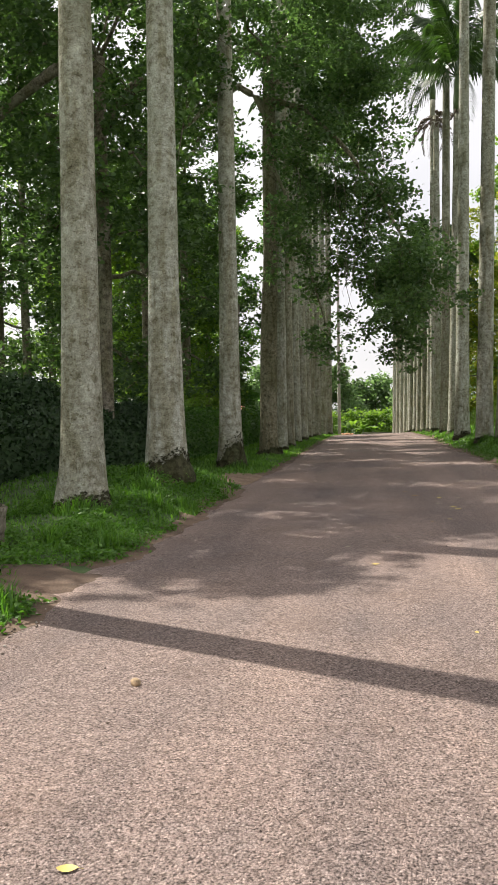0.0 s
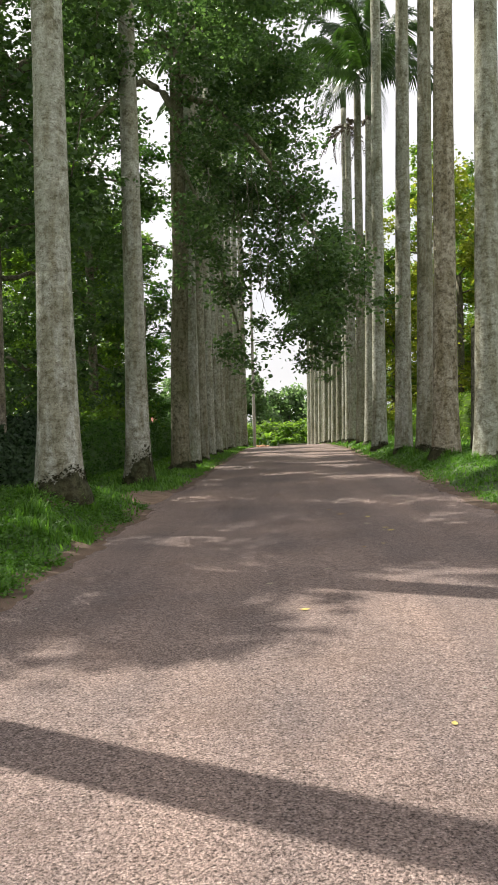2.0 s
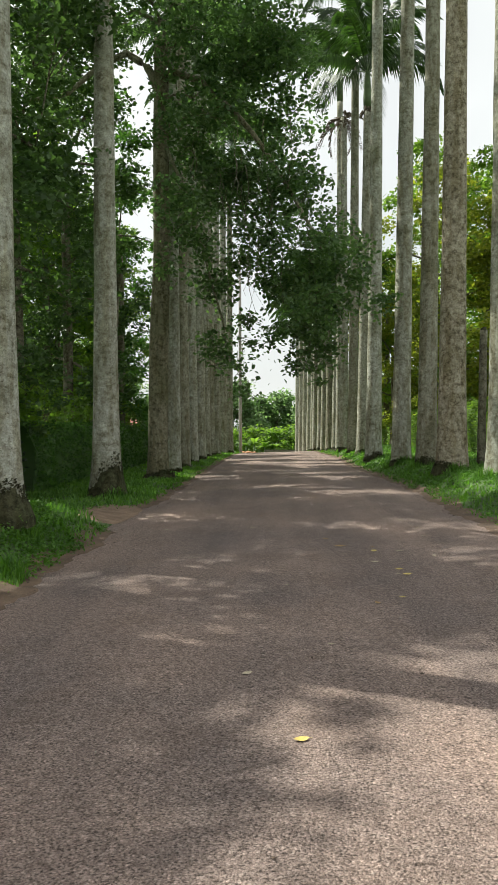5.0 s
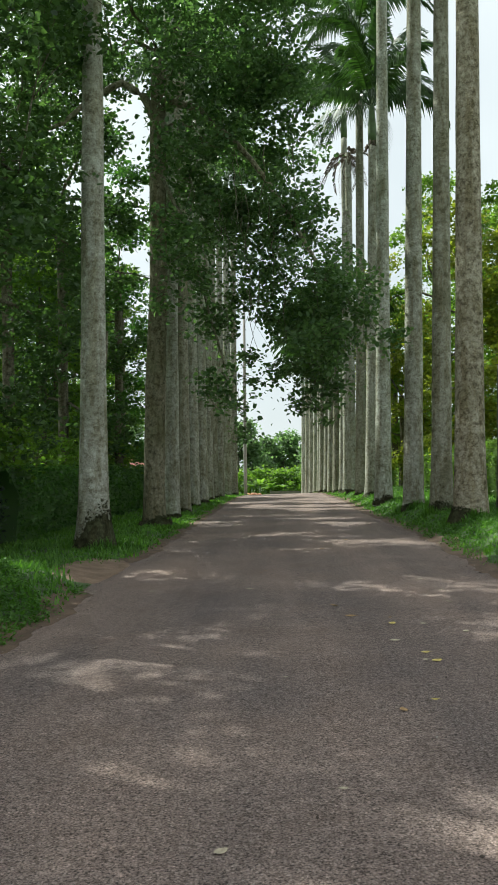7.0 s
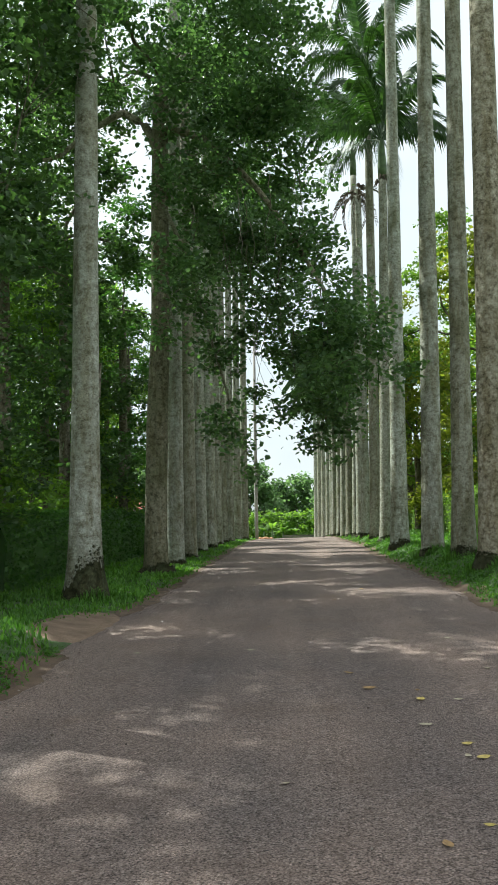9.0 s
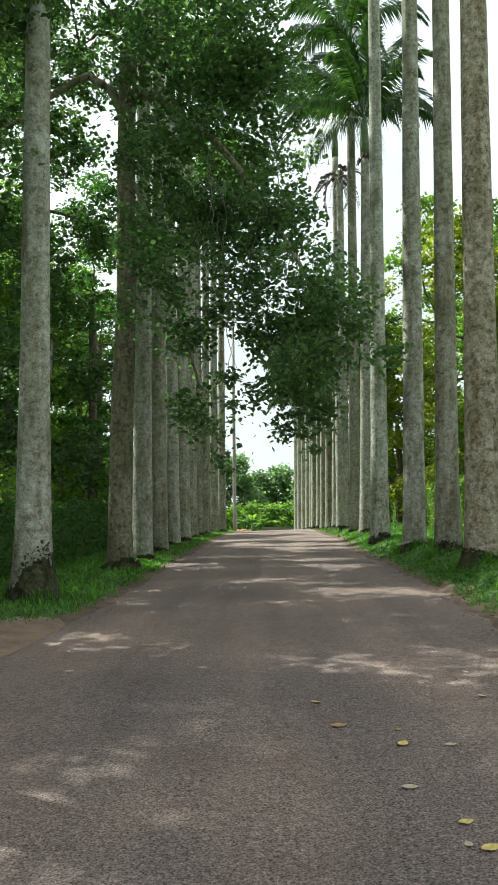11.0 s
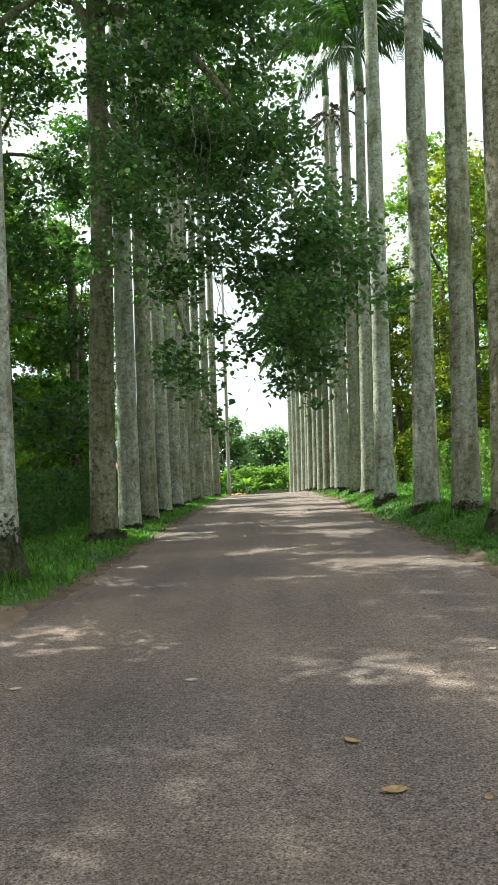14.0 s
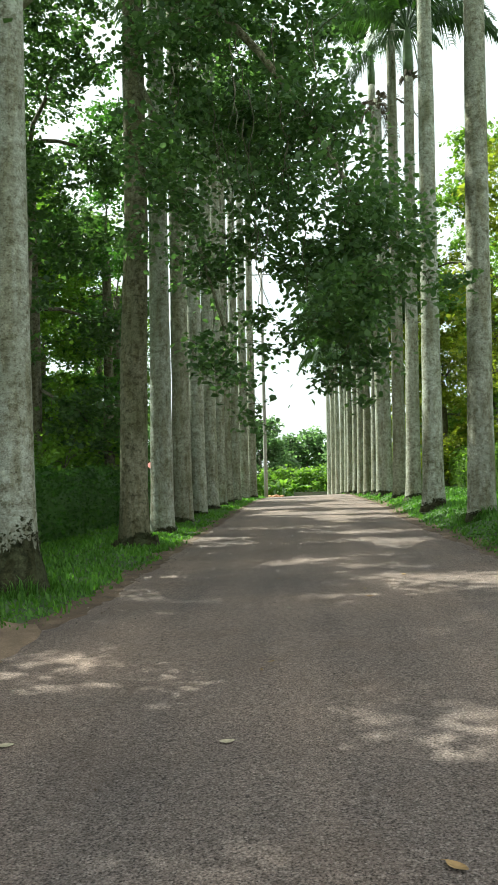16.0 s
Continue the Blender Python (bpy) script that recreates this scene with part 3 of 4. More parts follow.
def palm(x, y, height, r, flare, lean=(0.0, 0.0), seed=1, brown=False, crown="green", top=0.72, fronds=14):
    z = float(ground_z(x, y))
    p = empty("royal_palm", x, y, z)
    tagged(p, "tall royal palm with a pale lichen-spotted grey trunk" if not brown else "tall royal palm with a ringed brownish trunk",
           "palm tree", "palms lining the avenue")
    part("trunk", trunk_mesh(height, r, flare, r * top, lean, seed, PALM_BARK_BROWN if brown else PALM_BARK), p)
    if flare > 0.05:
        part("root_mass", root_mesh(r, flare, {2: 0.22, 3: 0.42, 4: 0.85}.get(seed, 0.24 if flare > 0.095 else 0.15), seed, lean, -0.7 if seed < 5 else -2.4 + seed * 0.37 % 2.0), p, "dark mossy mass of rootlets")
    cx, cy = lean[0] * height, lean[1] * height
    rng = random.Random(seed)
    if crown == "green":
        v, f = tube([(cx, cy, height - 0.1), (cx, cy, height + 0.5), (cx, cy, height + 1.6), (cx, cy, height + 2.1)],
                    [r * top * 1.05, r * top * 1.12, r * top * 0.7, r * top * 0.3], 14)
        part("crownshaft", mesh_of("crownshaft", v, f, CROWNSHAFT, True), p, "smooth green crownshaft")
        if fronds == 17:
            bits = []
            for i in range(11):
                a = i * 2.39
                q = Vector((math.cos(a), math.sin(a), 0))
                o = Vector((cx, cy, height - 0.25 + 0.05 * (i % 4)))
                bits.append(tube([o + q * r * 0.6, o + q * (r * 0.95) + Vector((0, 0, 0.12)), o + q * (r * 1.5) + Vector((0, 0, rng.uniform(-0.25, 0.3)))], [0.07, 0.06, 0.02], 5))
            v, f = merge(bits)
            part("old_leaf_bases", mesh_of("old_leaf_bases", v, f, DEAD_FROND, True), p, "ragged brown old leaf bases")
        for i in range(fronds):
            a = i * 137.5 + seed * 31
            me, pitch = ((FROND_UP, -38), (FROND_MID, -22), (FROND_MID, -8), (FROND_LOW, -4))[min(3, i * 4 // fronds)]
            fr = part("frond", me, p)
            fr.matrix_local = Matrix.Translation((cx, cy, height + 1.7)) @ pose(0, 0, 0, rng.uniform(-12, 12), pitch + rng.uniform(-8, 8), a) @ Matrix.Diagonal((1, 1, 1, 1))
    elif crown == "dead":
        for i in range(12):
            fr = part("frond", FROND_DEAD, p, "withered brown frond")
            fr.matrix_local = Matrix.Translation((cx, cy, height - 0.2 * (i % 3))) @ pose(0, 0, 0, rng.uniform(-20, 20), rng.uniform(-25, 30), i * 47) @ Matrix.Diagonal((0.7, 0.7, 0.7, 1))
    return p


# left row, then right row: x, y, trunk height, radius, flare, lean to the side
for i, (x, y, h, r, fl, ln) in enumerate((
        (-4.2, 7.4, 20.5, 0.20, 0.16, 0.004), (-4.18, 11.9, 20, 0.25, 0.16, 0.007), (-3.62, 14.7, 20.5, 0.255, 0.19, 0.004),
        (-3.94, 23.4, 20, 0.262, 0.17, 0.002),
        (-3.68, 34.0, 19.5, 0.28, 0.07, 0.006), (-3.82, 38.7, 20.5, 0.29, 0.08, 0.002), (-3.85, 43.0, 19, 0.29, 0.08, -0.002),
        (-3.82, 47.0, 20, 0.29, 0.08, 0.0), (-3.84, 51.0, 21, 0.28, 0.08, 0.002), (-3.87, 55.0, 19.5, 0.28, 0.08, 0.003),
        (-3.77, 59.0, 20, 0.28, 0.08, 0.008), (-3.62, 64.0, 21, 0.29, 0.08, 0.008), (-3.4, 69.0, 20, 0.29, 0.08, 0.008))):
    palm(x, y, h, r, fl, (ln, 0.002), i + 1, fronds=12)
for i, (x, y, h, r, fl, ln) in enumerate((
        (4.85, 22.0, 21, 0.31, 0.12, 0.012), (4.37, 24.9, 20.5, 0.31, 0.12, 0.0154), (4.40, 28.3, 21.5, 0.25, 0.10, 0.019),
        (4.14, 31.3, 21.0, 0.28, 0.06, 0.0195), (3.97, 37.1, 20.8, 0.28, 0.10, 0.0145), (4.25, 43.6, 16.3, 0.26, 0.07, 0.021),
        (4.15, 47.0, 22, 0.26, 0.07, 0.0116), (4.05, 51.0, 18.8, 0.24, 0.06, 0.005), (4.02, 53.5, 20.8, 0.24, 0.06, 0.006), (3.98, 56.0, 8, 0.25, 0.06, 0.008), (3.80, 59.0, 9, 0.25, 0.06, 0.006),
        (3.64, 62.0, 8.2, 0.25, 0.06, 0.008), (3.62, 66.0, 8.4, 0.26, 0.06, 0.006), (3.45, 70.0, 8.5, 0.25, 0.06, 0.008), (3.55, 75.0, 8.8, 0.26, 0.06, 0.006), (3.42, 80.0, 9, 0.25, 0.06, 0.008),
        (3.28, 86.0, 12, 0.25, 0.06, 0.006), (3.10, 92.0, 16, 0.25, 0.06, 0.008), (2.95, 100.0, 17, 0.24, 0.06, 0.008))):
    palm(x, y, h, r, fl, (ln, 0.002), i + 21, brown=(i == 1), crown="dead" if i == 7 else "green", fronds=17 if i == 5 else 12)


# ---- broadleaf trees ----
def bent(a, b, sag, rng, k=6):
    a, b = Vector(a), Vector(b)
    out = []
    for i in range(k):
        t = i / (k - 1)
        p = a.lerp(b, t) + Vector((0, 0, sag * math.sin(math.pi * t)))
        if 0 < i < k - 1:
            p += Vector((rng.uniform(-1, 1), rng.uniform(-1, 1), rng.uniform(-1, 1))) * 0.04 * (b - a).length
        out.append(p)
    return out


def clump_points(rng, blobs, per_clump, clump_r, density):
    """Leaf places: small uneven clumps filling each blob (x, y, z, rx, ry, rz)."""
    pts = []
    for bx, by, bz, rx, ry_, rz_ in blobs:
        k = max(4, int(density * (rx * ry_ * rz_) ** (2 / 3)))
        d = rng.normal(size=(k, 3))
        d /= np.linalg.norm(d, axis=1)[:, None]
        d *= (rng.random(k) ** 0.40)[:, None]
        c = np.array([bx, by, bz]) + d * np.array([rx, ry_, rz_])
        m = np.maximum(2, (per_clump * rng.uniform(0.4, 1.6, k)).astype(int))
        s = np.repeat(clump_r * rng.uniform(0.5, 1.4, k), m)[:, None]
        pts.append(np.repeat(c, m, axis=0) + rng.normal(size=(int(m.sum()), 3)) * s * np.array([1, 1, 0.5]))
    return np.concatenate(pts)


def tree(name, x, y, h_fork, r, blobs, leaf, leaf_size, per_clump, clump_r, density, seed, label, bark=None, lean=(0, 0), category="tree", group="", limbs=True, up=0.5, limb_r=1.0, hmin=0.35, rounded=False, boughs=(), width=0.62):
    """A tree with its trunk at (x, y); blobs are in world places."""
    rng, nrng = random.Random(seed), np.random.default_rng(seed)
    z = float(ground_z(x, y))
    base = empty(name, x, y, z)
    tagged(base, label, category, group)
    bark = bark or TREE_BARK
    top = Vector((lean[0] * h_fork, lean[1] * h_fork, h_fork))
    pts = [Vector((0, 0, -0.2)), Vector((0, 0, 0.3)), Vector((0, 0, 1.2))] + [top * t + Vector((rng.uniform(-1, 1), rng.uniform(-1, 1), 0)) * r * 0.25 for t in (0.3, 0.5, 0.75)] + [top]
    v, f = tube(pts, [r * 1.5, r * 1.22, r * 1.05, r, r * 0.93, r * 0.85, r * 0.75], 16, True, 0.05, rng)
    part("trunk", mesh_of("trunk", v, f, bark, True), base)
    if limbs:
        nodes = [(top * t, r * 0.5) for t in np.linspace(hmin, 1.0, 7)]
        ends = [Vector((b[0] - x, b[1] - y, b[2] - z)) for b in blobs]
        for k in sorted(range(len(blobs)), key=lambda q: min((ends[q] - p).length for p, _ in nodes[:7])):
            b, e = blobs[k], ends[k]
            s, sr = min(nodes, key=lambda p: (p[0] - e).length + (0.8 if p[0].z > e.z + 1.5 else 0.0))
            length = (e - s).length
            limb = bent(s, e, 0.12 * length, rng, 6)
            r0 = min(sr * 0.85, limb_r * (0.018 + 0.014 * length))
            nodes.append((e, r0 * 0.55))
            bits = [tube(limb, [r0 * (1 - 0.1 * i) for i in range(6)], 7)]
            for j in range(4):
                o = limb[rng.randint(2, 5)]
                q = e + Vector((rng.uniform(-b[3], b[3]), rng.uniform(-b[4], b[4]), rng.uniform(-b[5], b[5]))) * 0.9
                bits.append(tube(bent(o, q, 0.05, rng, 5), [0.016 * (1 - 0.18 * i) for i in range(5)], 4))
            v, f = merge(bits)
            part("limb", mesh_of("limb", v, f, bark, True), base)
    for pts, r0 in boughs:
        pts = [Vector(p) - Vector((x, y, z)) for p in pts]
        fine = [pts[i].lerp(pts[i + 1], q / 3) + Vector((rng.uniform(-1, 1), rng.uniform(-1, 1), rng.uniform(-1, 1))) * r0 * 0.35 * (q > 0) for i in range(len(pts) - 1) for q in range(3)] + [pts[-1]]
        v, f = tube(fine, [r0 * (1 - 0.7 * i / len(fine)) for i in range(len(fine))], 9, True, 0.06, rng)
        part("limb", mesh_of("limb", v, f, bark, True), base)
    c = clump_points(nrng, blobs, per_clump, clump_r, density) - np.array([x, y, z])
    V, F = leaves_arrays(c, leaf_size, nrng, up, width, rounded=rounded)
    part("crown", mesh_of("crown", V, F, leaf), base)
    return base


# the large tree whose boughs hang over the road
MX, MY = -3.73, 30.6
main_blobs = []
mrng = random.Random(5)
for bx, bz, br in ((-0.8, 12.7, 1.5), (-2.5, 12.0, 1.3), (0.0, 10.0, 1.35), (-1.8, 9.3, 1.4), (1.1, 8.9, 0.95), (1.8, 7.7, 0.8), (1.1, 6.9, 1.05),
                   (-0.4, 7.3, 1.1), (2.8, 7.3, 0.5), (2.4, 6.2, 0.75), (3.3, 5.6, 0.4), (1.1, 4.9, 0.95), (1.5, 3.9, 0.55), (0.0, 4.4, 0.45),
                   (-1.8, 5.8, 0.75), (-1.9, 4.1, 0.65), (-1.1, 3.3, 0.38), (-2.5, 7.7, 1.0), (-3.2, 6.3, 0.5), (-1.1, 4.9, 0.5), (0.3, 5.8, 0.75),
                   (-0.2, 15.5, 1.8), (-2.6, 15.5, 1.9), (-4.9, 15.7, 1.2), (-6.8, 15.0, 1.2), (-1.5, 18.5, 2.2), (-4.2, 18.5, 2.2)):
    main_blobs.append((bx, MY - 1.0 + mrng.uniform(-1.6, 1.6), bz, br, br * 1.3, br * 0.8))
for k in range(20):
    br = mrng.uniform(0.45, 0.85)
    main_blobs.append((mrng.uniform(-3.3, 0.9), MY + mrng.uniform(-3.0, 1.5), mrng.uniform(6.3, 13.5), br, br * 1.2, br * 0.8))
for k in range(9):
    br = mrng.uniform(0.75, 1.1)
    main_blobs.append((mrng.uniform(-3.4, 1.0), MY + mrng.uniform(-2.0, 2.5), mrng.uniform(9.3, 14.5), br, br * 1.3, br * 0.8))
for bx, by, bz, br in ((0.2, 30.5, 13.8, 1.1), (-0.3, 31.0, 16.5, 1.3), (-6.9, 31.0, 12.9, 0.55), (-7.6, 31.8, 13.6, 0.8), (0.9, 29.0, 3.7, 0.6), (1.4, 29.2, 4.5, 0.75), (0.6, 29.4, 4.6, 0.6), (1.3, 29.0, 5.6, 0.9), (2.0, 29.6, 5.2, 0.7), (1.7, 29.0, 6.6, 0.8), (0.9, 29.4, 6.2, 0.8), (-1.0, 29.6, 3.0, 0.36), (-0.85, 29.5, 2.6, 0.24), (-1.3, 29.6, 3.7, 0.42), (-0.75, 29.7, 4.1, 0.36), (-1.6, 29.6, 4.4, 0.42), (1.25, 29.4, 3.25, 0.42), (0.62, 29.5, 3.4, 0.24), (3.5, 29.8, 5.5, 0.28), (-5.4, 33.0, 15.8, 1.2), (-7.4, 34.0, 16.5, 1.3), (-5.6, 31.0, 17.5, 1.4)):
    main_blobs.append((bx, by, bz, br, br * 1.2, br * 0.8))
for k in range(12):
    bz = mrng.uniform(6.6, 16.5)
    br = mrng.uniform(0.55, 0.95)
    reach = float(np.interp(bz, (6.0, 7.0, 8.7, 10.9, 13.2, 15.2, 17.0), (2.3, 2.4, 2.1, 1.5, 0.8, 0.4, 0.3))) - 0.75
    main_blobs.append((mrng.uniform(-2.6, reach), MY + mrng.uniform(-2.4, 2.4), bz, br, br * 1.2, br * 0.75))
main_tree = tree("overhanging_tree", MX, MY, 14.5, 0.295, main_blobs, LEAF_MAIN, 0.138, 18, 0.24, 38, 11,
     "broad-leaved tree with dark mossy trunk and boughs hanging over the road", bark=MOSSY_BARK, lean=(0.016, 0), hmin=0.75, limb_r=1.3, rounded=True, width=0.72,
     boughs=((((-3.62, 30.6, 12.4), (-4.0, 30.8, 13.2), (-4.7, 31.0, 13.75), (-5.6, 31.0, 13.3), (-6.6, 31.0, 12.5), (-7.8, 30.8, 12.2)), 0.15),
             (((-3.6, 30.6, 13.0), (-2.2, 30.0, 12.4), (-0.6, 29.6, 10.6), (0.6, 29.3, 8.6), (1.5, 29.2, 6.8)), 0.12),
             (((-3.6, 30.6, 11.0), (-2.8, 30.2, 9.2), (-2.1, 29.8, 6.9), (-1.5, 29.6, 4.6)), 0.07)))


part("root_mass", root_mesh(0.335, 0.17, 0.26, 51, (0.016, 0.0)), main_tree, "dark mossy mass of rootlets")


# bare twigs and creepers trailing below the boughs
def creeper(x, y, z, length, seed):
    rng = random.Random(seed)
    pts, dx, dy = [], 0.0, 0.0
    for i in range(9):
        pts.append((dx, dy, -length * i / 8))
        dx += rng.uniform(-0.10, 0.10)
        dy += rng.uniform(-0.10, 0.10)
    v, f = tube(pts, [0.014 - 0.0011 * i for i in range(9)], 5)
    ob = tagged(new("creeper", mesh_of("creeper", v, f, TREE_BARK, True)), "thin brown creeper hanging from the boughs of a tree", "creeper", "creepers hanging from the tree")
    ob.matrix_world = pose(x, y, z)
    return ob


for k in range(26):
    cz = mrng.uniform(6.5, 11.0)
    creeper(mrng.uniform(-2.4, 1.2), MY + mrng.uniform(-2.6, -0.6), cz, mrng.uniform(1.2, 2.6), 700 + k)


def wood_tree(x, y, h, spread, leaf, seed, label, low=0.25, size=0.24, dens=30.0, per=20, r=0.2, group="trees of the wood", n=16, limb_r=1.0, name="broadleaf_tree", category="tree", boughs=()):
    rng = random.Random(seed)
    z = float(ground_z(x, y))
    blobs = []
    for i in range(n):
        t = low + (1 - low) * (i + 0.5) / n
        w = spread * math.sin(math.pi * (0.18 + 0.72 * (t - low) / (1 - low))) * rng.uniform(0.45, 1.0)
        a = i * 2.4 + rng.uniform(-0.5, 0.5)
        br = spread * rng.uniform(0.28, 0.46)
        blobs.append((x + w * math.cos(a), y + w * math.sin(a), z + h * t, br, br, br * 0.7))
    return tree(name, x, y, h * 0.62, r, blobs, leaf, size, per, size * 1.2, dens, seed, label, category=category, group=group, limb_r=limb_r, boughs=boughs, width=0.75)


wood = "dark leafy broad-leaved tree in the wood behind the palms"
for i, (x, y, h, s, leaf, lr) in enumerate((
        (-11.0, 20.0, 16, 3.4, LEAF_WOOD, 1), (-8.3, 25.2, 17, 4.0, LEAF_WOOD, 2.6), (-13.0, 28.0, 19, 4.2, LEAF_WOOD, 1),
        (-9.0, 33.0, 20, 3.6, LEAF_WOOD, 1.2), (-15.5, 36.0, 20, 4.4, LEAF_WOOD, 1), (-8.6, 38.5, 20.5, 3.3, LEAF_WOOD, 1.5), (-17.5, 44.0, 21, 4.6, LEAF_WOOD, 1),
        (-12.0, 50.0, 12.5, 3.4, LEAF_BRIGHT, 1), (-20.0, 52.0, 21, 4.8, LEAF_BRIGHT, 1), (-15.5, 60.0, 20, 4.2, LEAF_WOOD, 1), (-22.0, 62.0, 20, 4.8, LEAF_BRIGHT, 1),
        (-16.5, 72.0, 17, 4.0, LEAF_WOOD, 1), (-10.6, 42.5, 15, 3.0, LEAF_BRIGHT, 1), (-8.3, 49.5, 16, 2.2, LEAF_MID, 1), (-7.2, 43.0, 17.5, 2.1, LEAF_MID, 1), (-11.8, 60.0, 17, 3.2, LEAF_BRIGHT, 1), (-15.0, 72.0, 20, 3.6, LEAF_BRIGHT, 1), (-15.5, 54.0, 15, 4.2, LEAF_BRIGHT, 1), (-14.0, 46.0, 15, 4.4, LEAF_BRIGHT, 1))):
    wood_tree(x, y, h, s, leaf, 100 + i, wood, limb_r=lr, size=0.155 if y < 35 else 0.19, dens=36 if y < 27 else 44 if y < 35 else 38 if x > -16 else 16, low=0.45 if x > -14 and 27 < y < 34 else 0.14)
wood_tree(-6.6, 20.5, 17, 3.5, LEAF_WOOD, 130, wood, low=0.34, size=0.155, dens=38, r=0.17, n=20,
          boughs=((((-6.6, 20.5, 10.2), (-7.4, 20.4, 10.5), (-8.2, 20.3, 9.9), (-9.3, 20.2, 9.0), (-11.0, 20.0, 8.2)), 0.20),
                  (((-6.6, 20.5, 8.6), (-6.1, 20.4, 9.4), (-5.5, 20.3, 9.8), (-4.6, 20.2, 9.9)), 0.13)))
# two trees added out of view, to throw shade on the road and verge
wood_tree(-12.6, 12.6, 11.0, 2.8, LEAF_WOOD, 132, wood, low=0.5, size=0.2, dens=30, n=12)
wood_tree(-11.6, 17.4, 18.5, 4.2, LEAF_WOOD, 131, wood, low=0.42, size=0.22, dens=25, n=20)
right = "sunlit yellow-green broad-leaved tree beyond the avenue"
for i, (x, y, h, s, leaf) in enumerate((
        (9.6, 47.0, 14, 3.6, LEAF_YELLOW), (13.2, 43.5, 14.5, 3.8, LEAF_YELLOW), (17.0, 53.0, 16, 4.6, LEAF_BRIGHT), (10.5, 57.0, 19, 4.4, LEAF_BRIGHT),
        (22.0, 60.0, 18, 5.0, LEAF_BRIGHT), (8.6, 66.0, 13, 3.4, LEAF_YELLOW), (7.9, 61.0, 15.5, 2.6, LEAF_YELLOW), (12.2, 51.0, 16, 3.4, LEAF_BRIGHT), (11.2, 38.0, 8.0, 2.6, LEAF_YELLOW), (7.6, 56.0, 9.0, 2.6, LEAF_YELLOW), (16.5, 45.0, 11.5, 3.6, LEAF_YELLOW),
        (14.0, 70.0, 16, 4.4, LEAF_BRIGHT))):
    wood_tree(x, y, h, s, leaf, 200 + i, right, group="trees beyond the right-hand hedge", dens=30, low=0.08, size=0.21, limb_r=1.3)
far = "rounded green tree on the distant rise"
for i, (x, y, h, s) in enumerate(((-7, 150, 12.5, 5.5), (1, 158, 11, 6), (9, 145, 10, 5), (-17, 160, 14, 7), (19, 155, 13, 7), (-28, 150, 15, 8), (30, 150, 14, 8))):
    wood_tree(x, y, h, s, LEAF_FAR_HAZE, 300 + i, far, low=0.08, size=0.6, dens=14, per=16, r=0.3, group="trees on the distant rise", n=14)
for i, (x, y, h, s) in enumerate(((-9, 126, 4.5, 3), (-4, 128, 4.0, 2.8), (1, 127, 4.2, 3), (5.5, 126, 5.5, 3), (10, 124, 6, 3.2), (-14, 124, 6, 3.5), (16, 124, 6, 3.5))):
    wood_tree(x, y, h, s, LEAF_BRIGHT, 340 + i, "leafy green shrub at the end of the avenue", low=0.05, size=0.45, dens=16, per=16, r=0.1, group="shrubs at the avenue's end", n=9, name="shrub", category="shrub")


# ---- hedges and shrubs ----
def hedge(x0, x1, y0, y1, h, leaf, seed, label, size=0.10, n=14000):
    rng = np.random.default_rng(seed)
    ob = empty("hedge", (x0 + x1) / 2, y0, float(ground_z((x0 + x1) / 2, y0)))
    tagged(ob, label, "hedge")
    xs, ys, zs = np.linspace(x0, x1, 5), np.arange(y0, y1 + 0.01, 0.5), np.linspace(0, h, 5)
    prof = [(x0, 0), (x0 - 0.1, h * 0.6), (x0 + 0.15, h * 0.95), ((x0 + x1) / 2, h), (x1 - 0.15, h * 0.95), (x1 + 0.1, h * 0.6), (x1, 0)]
    V, F = [], []
    for j, yy in enumerate(ys):
        for px, pz in prof:
            k = 0.14 * noise.noise(Vector((px * 2, yy * 0.9, pz * 1.5 + seed))) + 0.16 * noise.noise(Vector((px, yy * 0.35, seed * 4.0)))
            V.append((px + k - ob.location.x, yy - y0, pz * (1 + k) - 0.05 + float(ground_z(px, yy)) - ob.location.z))
    m = len(prof)
    for j in range(len(ys) - 1):
        for i in range(m - 1):
            F.append((j * m + i, j * m + i + 1, (j + 1) * m + i + 1, (j + 1) * m + i))
    F.append(tuple(range(m)))
    F.append(tuple(reversed(range((len(ys) - 1) * m, len(ys) * m))))
    part("hedge_core", mesh_of("hedge_core", V, F, leaf, True), ob)
    V = np.array(V)
    j, i = rng.integers(0, len(ys) - 1, n), rng.integers(0, m - 1, n)
    a, b = rng.random(n)[:, None], rng.random(n)[:, None]
    P = (V[j * m + i] * (1 - a) + V[j * m + i + 1] * a) * (1 - b) + (V[(j + 1) * m + i] * (1 - a) + V[(j + 1) * m + i + 1] * a) * b
    P = P + rng.normal(size=(n, 3)) * 0.07
    LV, LF = leaves_arrays(P, size, rng, 0.4)
    part("foliage", mesh_of("foliage", LV, LF, leaf), ob)
    return ob


